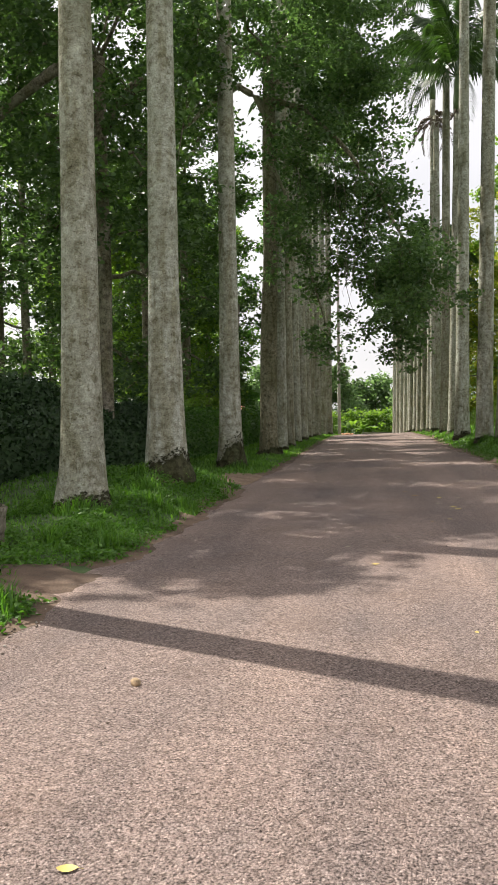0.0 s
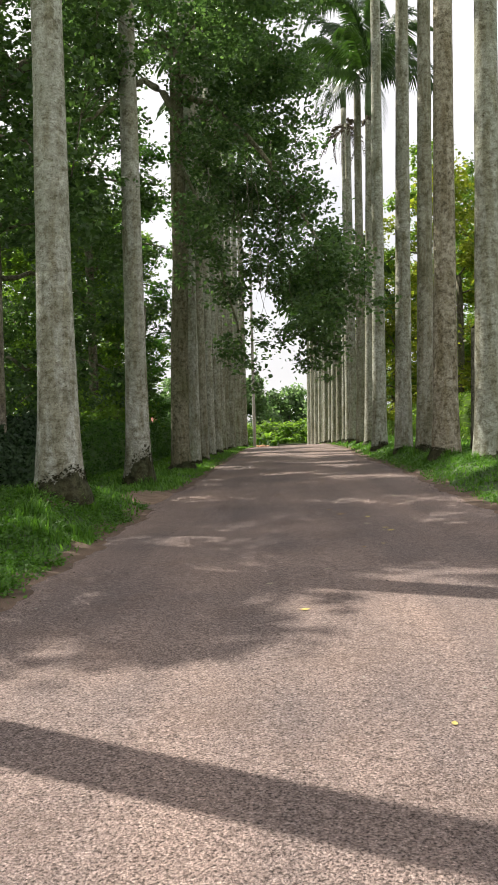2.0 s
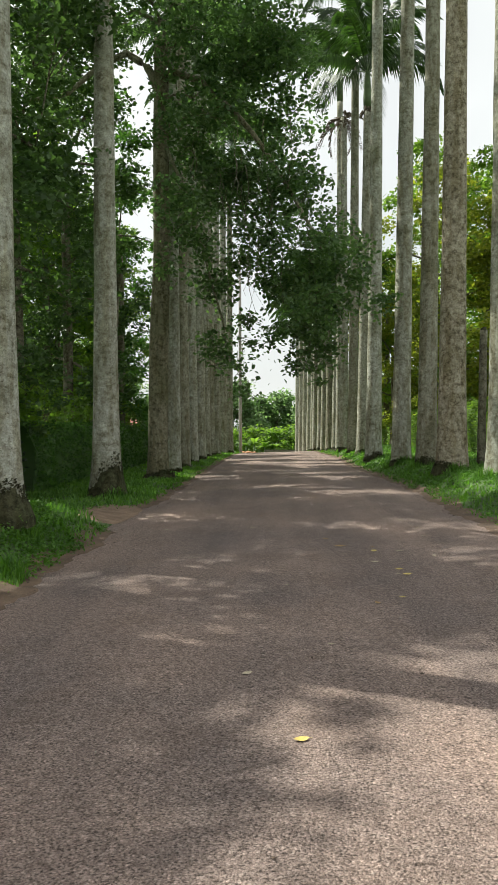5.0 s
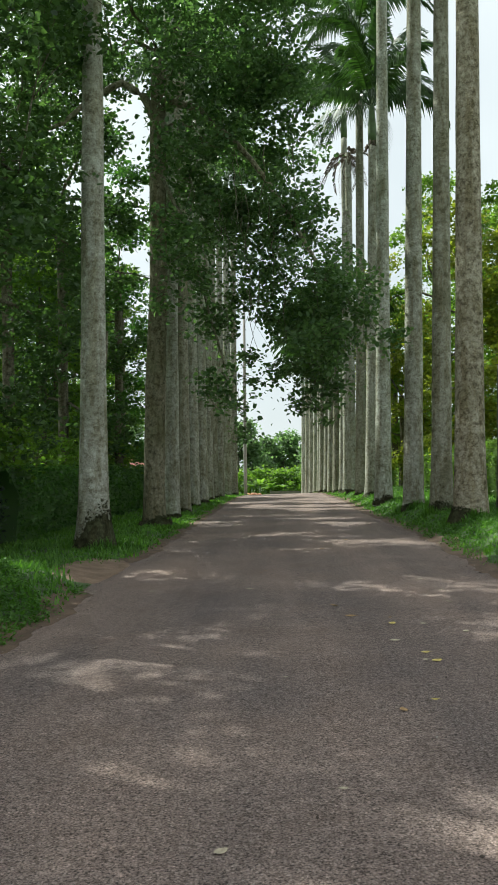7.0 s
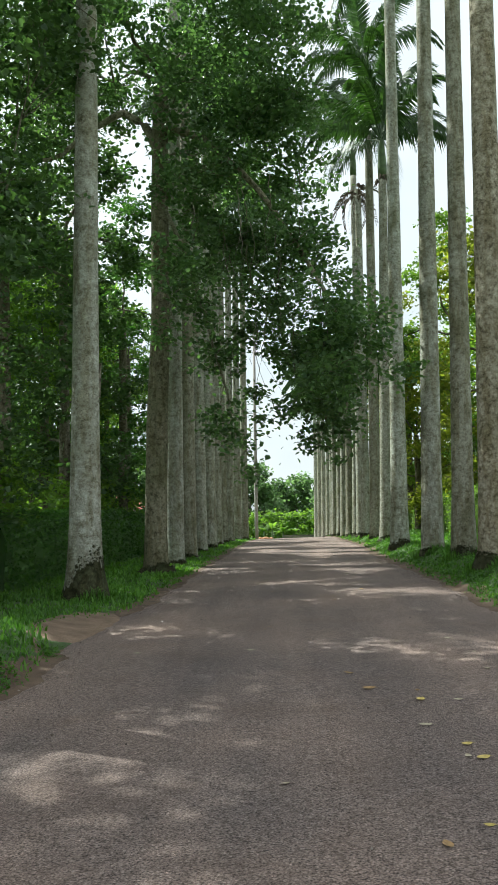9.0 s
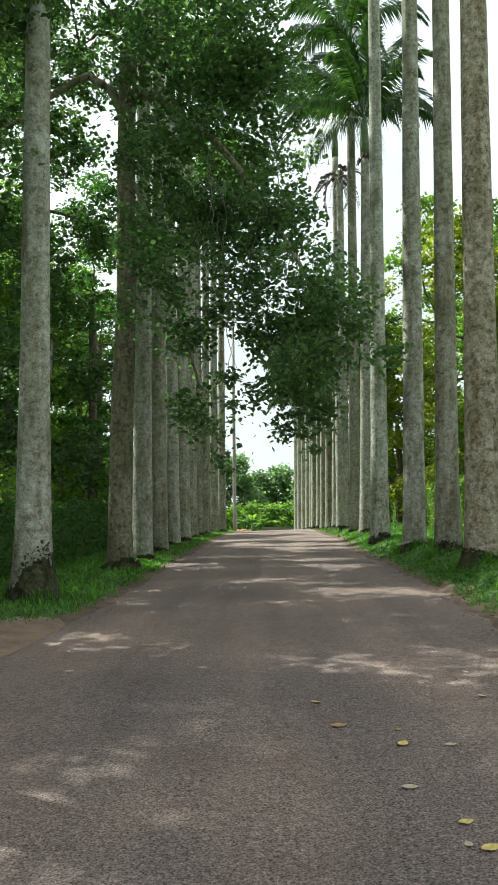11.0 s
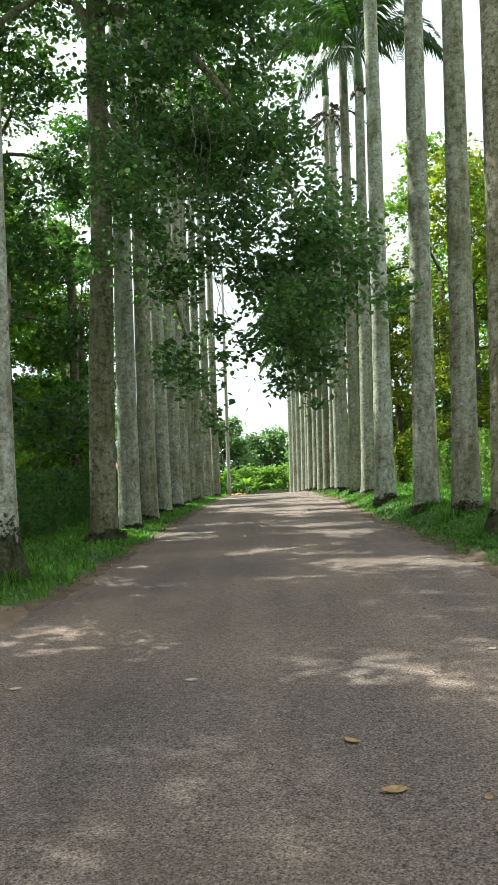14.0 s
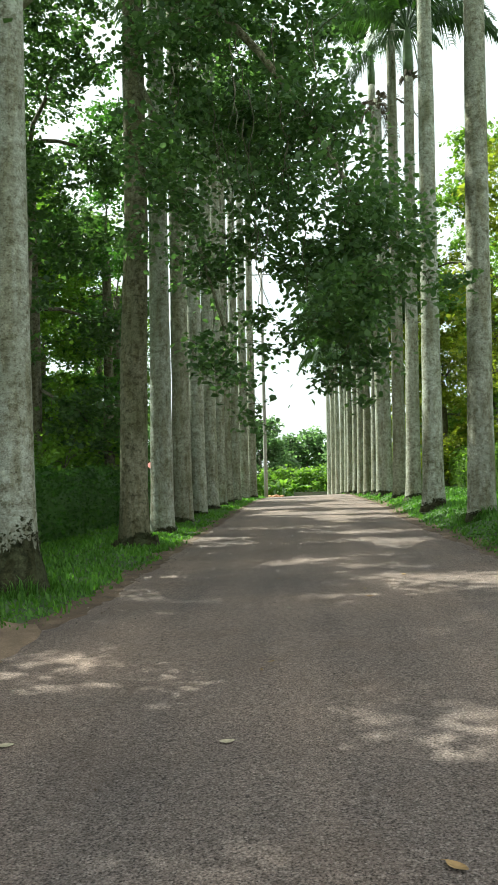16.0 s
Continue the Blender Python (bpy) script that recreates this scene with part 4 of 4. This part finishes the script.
hedge(-7.8, -6.3, 11.0, 24.5, 1.9, LEAF_HEDGE_SHADE, 1, "green shaggy hedge behind the palms, coloured dark for deep shade", 0.11, 30000)
hedge(-7.7, -6.2, 25.0, 54.0, 1.8, LEAF_MID, 3, "green bushy hedge behind a row of palms", 0.12, 40000)
hedge(7.8, 9.2, 24.0, 72.0, 2.0, LEAF_BRIGHT, 2, "green clipped hedge behind a row of palms", 0.12, 45000)
for i, (x, y, h, s) in enumerate(((-7.3, 26.5, 3.0, 1.1), (-7.6, 29.5, 3.2, 1.2), (-7.4, 33.5, 2.9, 1.1), (-7.5, 38.0, 3.1, 1.2), (-7.6, 43.0, 3.0, 1.2))):
    wood_tree(x, y, h, s, LEAF_BRIGHT, 380 + i, "bright yellow-green shrub rising above the hedge", low=0.5, size=0.18, dens=40, per=20, r=0.05, group="shrubs above the hedge", n=7, name="shrub", category="shrub")


# ---- things at the roadside and the far end ----
def utility_pole(x, y, h):
    z = float(ground_z(x, y))
    ob = tagged(empty("utility_pole", x, y, z), "tall slim weathered grey utility pole beside the road", "pole")
    v, f = tube([(0, 0, -0.3), (0, 0, 2), (0.03, 0, h * 0.6), (0.06, 0, h)], [0.15, 0.145, 0.125, 0.10], 14)
    part("shaft", mesh_of("shaft", v, f, POLE_GREY, True), ob)
    v, f = tube([(-0.8, 0, h - 0.5), (0.9, 0, h - 0.5)], [0.05, 0.05], 4)
    arm = part("crossarm", mesh_of("crossarm", v, f, POLE_GREY), ob)
    for k in (-0.7, 0.06, 0.8):
        v, f = tube([(k, 0, h - 0.46), (k, 0, h - 0.38), (k, 0, h - 0.34), (k, 0, h - 0.24)], [0.02, 0.05, 0.035, 0.045], 8)
        part("insulator", mesh_of("insulator", v, f, STONE, True), arm)
    return ob


def wire(a, b, sag, label):
    k = 20
    pts = [(a[0] + (b[0] - a[0]) * t, a[1] + (b[1] - a[1]) * t, a[2] + (b[2] - a[2]) * t - sag * 4 * t * (1 - t)) for t in np.linspace(0, 1, k)]
    v, f = tube(pts, [0.013] * k, 5)
    return tagged(new("overhead_wire", mesh_of("overhead_wire", v, f, WIRE, True)), label, "wire")


PZ = float(ground_z(-2.77, 76))
utility_pole(-2.77, 76.0, 18.0)
for k in (-0.7, 0.8):
    wire((-2.77 + k, 76, PZ + 17.8), (9 + k, 128, 8.5), 1.6, "thin dark overhead wire sagging from the utility pole")


def dead_stump(x, y, h, r, label):
    z = float(ground_z(x, y))
    rng = random.Random(int(y * 10))
    ob = tagged(empty("palm_stump", x, y, z), label, "stump")
    k = 9
    v, f = tube([(0.01 * i, 0, -0.15 + (h + 0.15) * i / (k - 1)) for i in range(k)], [r * (1.25 - 0.3 * min(1, i / 3)) for i in range(k)], 18, True, 0.06, rng)
    part("trunk", mesh_of("trunk", v, f, TREE_BARK, True), ob)
    v, f = tube([(0.08, 0, h - 0.05), (0.09, 0, h + 0.03), (0.1, 0, h + 0.09)], [r * 0.9, r * 0.7, r * 0.2], 12, True, 0.2, rng)
    part("rotten_top", mesh_of("rotten_top", v, f, ROOT_MOSS, True), ob, "dark rotten broken top")
    return ob


dead_stump(5.64, 27.0, 3.7, 0.11, "thin mossy dead palm stem broken off beside the living palms")
dead_stump(-4.52, 9.3, 0.5, 0.28, "low mossy brown stump in the grass")


def banana_plant(x, y, h, seed):
    rng = random.Random(seed)
    z = float(ground_z(x, y))
    ob = tagged(empty("banana_plant", x, y, z), "green banana plant with broad arching leaves", "banana plant", "banana plants at the avenue's end")
    v, f = tube([(0, 0, -0.1), (0.02, 0, h * 0.3), (0.03, 0, h * 0.55)], [0.16, 0.13, 0.08], 10)
    part("stem", mesh_of("stem", v, f, CROWNSHAFT, True), ob)
    for i in range(8):
        a, el = i * 2.4 + rng.uniform(-0.3, 0.3), rng.uniform(0.5, 1.3)
        ln = h * rng.uniform(0.55, 0.75)
        V, F = [], []
        for k in range(9):
            t = k / 8
            d, zz = ln * t * math.cos(el), ln * (t * math.sin(el) - 0.55 * t * t)
            w = 0.30 * math.sin(math.pi * min(1, 0.06 + 0.92 * t)) ** 0.6
            c = Vector((d * math.cos(a), d * math.sin(a), h * 0.52 + zz))
            sd = Vector((-math.sin(a), math.cos(a), 0)) * w
            V += [c + sd - Vector((0, 0, w * 0.35)), c, c - sd - Vector((0, 0, w * 0.35))]
            if k:
                o = 3 * k
                F += [(o - 3, o - 2, o + 1, o), (o - 2, o - 1, o + 2, o + 1)]
        part("leaf", mesh_of("leaf", V, F, LEAF_BRIGHT, True), ob)
    return ob


for i, (x, y, h) in enumerate(((-2.4, 117, 3.6), (-1.0, 118.5, 3.0), (-3.6, 119, 3.2), (0.4, 118, 2.6))):
    banana_plant(x, y, h, i)


def low_wall(x0, x1, y, h):
    ob = tagged(empty("low_wall", (x0 + x1) / 2, y, float(ground_z((x0 + x1) / 2, y))), "low dark weathered wall across the avenue's end", "wall")
    bm = bmesh.new()
    bmesh.ops.create_cube(bm, size=1, matrix=Matrix.Translation((0, 0, h / 2 - 0.1)) @ Matrix.Diagonal((x1 - x0, 0.22, h + 0.2, 1)))
    bmesh.ops.bevel(bm, geom=bm.edges[:], offset=0.02, segments=1, affect="EDGES")
    me = bpy.data.meshes.new("wall_body")
    bm.to_mesh(me)
    bm.free()
    me.materials.append(WALL_DARK)
    part("wall_body", me, ob)
    bm = bmesh.new()
    bmesh.ops.create_cube(bm, size=1, matrix=Matrix.Translation((0, 0, h + 0.03)) @ Matrix.Diagonal((x1 - x0 + 0.06, 0.30, 0.07, 1)))
    me = bpy.data.meshes.new("coping")
    bm.to_mesh(me)
    bm.free()
    me.materials.append(WALL_DARK)
    part("coping", me, ob)
    return ob


WALL_DARK = plain_material("dark_wall", (0.10, 0.11, 0.07), 0.9, 0.4, 3)
ORANGE_CLAY = plain_material("orange_clay", (0.46, 0.23, 0.12), 0.9, 0.3, 4)
low_wall(-1.0, 4.5, 114.0, 0.95)


def lump(name, x, y, z, r, mat, label, category, seed, flat=0.7, group=""):
    bm = bmesh.new()
    bmesh.ops.create_icosphere(bm, subdivisions=3, radius=1)
    for v in bm.verts:
        k = 1 + 0.28 * noise.noise(v.co * 1.6 + Vector((seed * 5.0, 0, 0)))
        v.co = Vector((v.co.x * r * k, v.co.y * r * k * 0.75, v.co.z * r * k * flat))
    me = bpy.data.meshes.new(name)
    bm.to_mesh(me)
    bm.free()
    me.shade_smooth()
    me.materials.append(mat)
    ob = tagged(new(name, me), label, category, group)
    ob.matrix_world = pose(x, y, z + r * flat * 0.55, 0, 0, seed * 40)
    return ob


for i, (x, y, r) in enumerate(((-2.2, 80.5, 0.36), (-1.7, 81.0, 0.28), (-2.7, 81.5, 0.26))):
    lump("clay_heap", x, y, float(ground_z(x, y)), r, ORANGE_CLAY, "heap of orange-red clay at the road's edge", "clay heap", i + 1, 0.5, "clay heaps")
lump("stone", -1.33, 4.85, float(road_z(-1.33, 4.85)) + 0.012, 0.036, STONE, "small pale brown stone lying on the asphalt", "stone", 3, 0.7)


# bare clay showing where the grass is worn off the verge
def clay_patch(x, y, rx, ry_, seed, mat=None):
    V, F = [], []
    segs = 36
    for ring, k in enumerate((0.0, 0.5, 0.85, 1.0)):
        for s in range(segs if ring else 1):
            a = 2 * math.pi * s / segs
            q = k * (1 + 0.30 * noise.noise(Vector((math.cos(a) * 1.5, math.sin(a) * 1.5, seed))) + 0.16 * noise.noise(Vector((math.cos(a) * 6, math.sin(a) * 6, seed))))
            px, py = x + rx * q * math.cos(a), y + ry_ * q * math.sin(a)
            V.append((px, py, max(float(ground_z(px, py)), float(road_z(px, py)) - 0.03) + (0.028 if k < 1 else -0.05)))
    for s in range(segs):
        t = (s + 1) % segs
        F.append((0, 1 + s, 1 + t))
        for ring in (0, 1):
            o = 1 + ring * segs
            F.append((o + s, o + segs + s, o + segs + t, o + t))
    return tagged(new("clay_patch", mesh_of("clay_patch", V, F, mat or CLAY, True)), "bare orange-brown clay at the worn edge of the grass", "ground", kind="structure")


clay_patch(-3.05, 19.6, 0.55, 1.8, 1.0, CLAY_PALE)
clay_patch(-3.25, 7.7, 0.85, 0.6, 2.0)
clay_patch(-3.55, 14.2, 0.22, 0.35, 3.0)


# ---- fallen leaves ----
def fallen_leaf(x, y, ln, mat, rz, label, curl=0.25):
    V, F = [], []
    k = 8
    for i in range(k + 1):
        t = i / k
        w = 0.30 * ln * math.sin(math.pi * min(0.985, 0.03 + 0.95 * t)) ** 0.8
        zz = curl * ln * (0.25 + (t - 0.5) ** 2 * 1.6)
        V += [(ln * (t - 0.5), w, zz + w * 0.35), (ln * (t - 0.5), 0, zz), (ln * (t - 0.5), -w, zz + w * 0.2)]
        if i:
            o = 3 * i
            F += [(o - 3, o - 2, o + 1, o), (o - 2, o - 1, o + 2, o + 1)]
    tv, tf = tube([(ln * 0.48, 0, curl * ln * 0.6), (ln * 0.75, 0.02 * ln, curl * ln * 0.35)], [0.012 * ln, 0.009 * ln], 5)
    v, f = merge([(V, F), (tv, tf)])
    ob = tagged(new("fallen_leaf", mesh_of("fallen_leaf", v, f, mat, True)), label, "leaf", "fallen leaves on the road")
    ob.matrix_world = pose(x, y, float(road_z(x, y)) + 0.012 - 0.02 * ln, 0, 0, rz)
    return ob


gold, brown, pale = "yellow fallen leaf on the asphalt", "curled brown fallen leaf on the asphalt", "pale dry fallen leaf on the asphalt"
for x, y, ln, mat, rz, label in (
        (0.03, 8.42, 0.11, LEAF_GOLD, 20, gold), (0.673, 5.93, 0.07, LEAF_GOLD, 80, gold), (-1.02, 2.98, 0.10, LEAF_GOLD, 10, gold), (0.52, 2.95, 0.09, LEAF_GOLD, 140, gold),
        (1.126, 14.38, 0.15, LEAF_GOLD, 60, gold), (1.422, 14.34, 0.11, LEAF_PALE, 10, pale), (0.75, 14.857, 0.17, LEAF_BROWN, 5, brown), (0.629, 15.57, 0.15, LEAF_BROWN, 130, brown),
        (1.037, 13.576, 0.13, LEAF_PALE, 0, pale), (1.259, 12.76, 0.14, LEAF_GOLD, 30, gold), (0.792, 11.445, 0.12, LEAF_BROWN, 100, brown), (0.299, 10.17, 0.07, LEAF_PALE, 0, pale),
        (-0.266, 9.52, 0.10, LEAF_PALE, 40, pale), (-1.74, 17.16, 0.14, LEAF_PALE, 20, pale), (-0.405, 17.12, 0.13, LEAF_PALE, 15, pale), (1.474, 24.14, 0.17, LEAF_BROWN, 70, brown),
        (0.838, 22.3, 0.13, LEAF_BROWN, 10, brown), (1.75, 13.9, 0.12, LEAF_PALE, 60, pale), (1.95, 15.6, 0.12, LEAF_PALE, 120, pale)):
    fallen_leaf(x, y, ln * 0.72, mat, rz, label)
lrng = random.Random(77)
for k in range(16):
    mat, label = ((LEAF_PALE, pale), (LEAF_BROWN, brown), (LEAF_PALE, pale), (LEAF_GOLD, gold))[k % 4]
    fallen_leaf(lrng.uniform(-0.6, 2.7), 11.0 + 17.0 * lrng.random(), lrng.uniform(0.045, 0.085), mat, lrng.uniform(0, 360), label, 0.3)


# a narrow board hung on the palm that stands by the clay edge
def trunk_board(x, y, z, h):
    bm = bmesh.new()
    bmesh.ops.create_cube(bm, size=1, matrix=Matrix.Diagonal((0.05, 0.02, h, 1)))
    bmesh.ops.bevel(bm, geom=bm.edges[:], offset=0.005, segments=1, affect="EDGES")
    me = bpy.data.meshes.new("trunk_board")
    bm.to_mesh(me)
    bm.free()
    me.materials.append(TREE_BARK)
    ob = tagged(new("trunk_board", me), "narrow weathered board fixed to the side of a palm trunk", "board")
    ob.matrix_world = pose(x, y, z, 0, 2, 35)
    return ob


trunk_board(-3.66, 23.48, 4.3, 0.7)


# a small house glimpsed beyond the hedge
def small_house(x, y, w, d, h):
    z = float(ground_z(x, y))
    ob = tagged(empty("house", x, y, z), "small pale house with a faded red roof behind the trees", "house")
    v = [(-w / 2, -d / 2, -0.3), (w / 2, -d / 2, -0.3), (w / 2, d / 2, -0.3), (-w / 2, d / 2, -0.3), (-w / 2, -d / 2, h), (w / 2, -d / 2, h), (w / 2, d / 2, h), (-w / 2, d / 2, h), (0, -d / 2, h + 1.4), (0, d / 2, h + 1.4)]
    part("walls", mesh_of("walls", v, [(0, 1, 5, 8, 4), (2, 3, 7, 9, 6), (1, 2, 6, 5), (3, 0, 4, 7), (3, 2, 1, 0)], HOUSE_WALL), ob)
    o, t = 0.5, 0.12
    rv, rf = [], []
    for sg in (-1, 1):
        q = len(rv)
        for yy in (-d / 2 - o, d / 2 + o):
            rv += [(0, yy, h + 1.42), (sg * (w / 2 + o), yy, h + 1.42 - 1.4 * (w / 2 + o) / (w / 2)), (sg * (w / 2 + o), yy, h + 1.42 + t - 1.4 * (w / 2 + o) / (w / 2)), (0, yy, h + 1.42 + t)]
        rf += [(q, q + 1, q + 5, q + 4), (q + 3, q + 7, q + 6, q + 2), (q, q + 3, q + 2, q + 1), (q + 4, q + 5, q + 6, q + 7), (q + 1, q + 2, q + 6, q + 5)]
    part("roof", mesh_of("roof", rv, rf, HOUSE_ROOF), ob, "faded red sheet roof")
    return ob


HOUSE_WALL = plain_material("pale_render", (0.62, 0.52, 0.46), 0.9, 0.15, 2)
HOUSE_ROOF = plain_material("faded_red_roof", (0.42, 0.12, 0.09), 0.7, 0.25, 3)
small_house(-15.5, 84.0, 6.0, 8.0, 2.6)


# ---- grit and litter ----
def grit_material():
    m, n, l, b = material("loose_grit")
    geo = n.new("ShaderNodeNewGeometry")
    c = ramp(n, l, geo.outputs["Random Per Island"], [(0.0, (0.06, 0.045, 0.035)), (0.35, (0.14, 0.10, 0.075)), (0.7, (0.26, 0.21, 0.18)), (1.0, (0.48, 0.43, 0.37))])
    l.new(c.outputs[0], b.inputs["Base Color"])
    b.inputs["Roughness"].default_value = 0.9
    return m


def loose_grit(n, seed):
    """Small stones and crumbs on the road, thickest along its edges."""
    rng = np.random.default_rng(seed)
    y = -2 + 40 * rng.random(n) ** 1.4
    u = rng.random(n)
    edge = rng.random(n) < 0.8
    left = rng.random(n) < 0.5
    x = np.where(edge, np.where(left, edge_left(y) + 0.55 * rng.random(n) ** 2 - 0.15, edge_right(y) - 0.55 * rng.random(n) ** 2 + 0.15), edge_left(y) + (edge_right(y) - edge_left(y)) * u)
    r = (0.003 + 0.011 * rng.random(n) ** 3) * np.where(edge, 1.25, 1.0)
    c = np.stack([x, y, road_z(x, y) + 0.014 + r * 0.3], -1)
    d = np.array([(1, 0, 0), (-1, 0, 0), (0, 1, 0), (0, -1, 0), (0, 0, 0.7), (0, 0, -0.7)], dtype=float)
    V = (c[:, None, :] + d[None] * r[:, None, None] * rng.uniform(0.6, 1.4, (n, 6, 1))).reshape(-1, 3)
    f = np.array([(0, 2, 4), (2, 1, 4), (1, 3, 4), (3, 0, 4), (2, 0, 5), (1, 2, 5), (3, 1, 5), (0, 3, 5)])
    F = (np.arange(n)[:, None, None] * 6 + f[None]).reshape(-1, 3)
    return tagged(new("loose_grit", mesh_of("loose_grit", V, F, grit_material())), "loose grit and crumbs scattered along the edges of the asphalt", "grit", kind="stuff")


loose_grit(5000, 31)
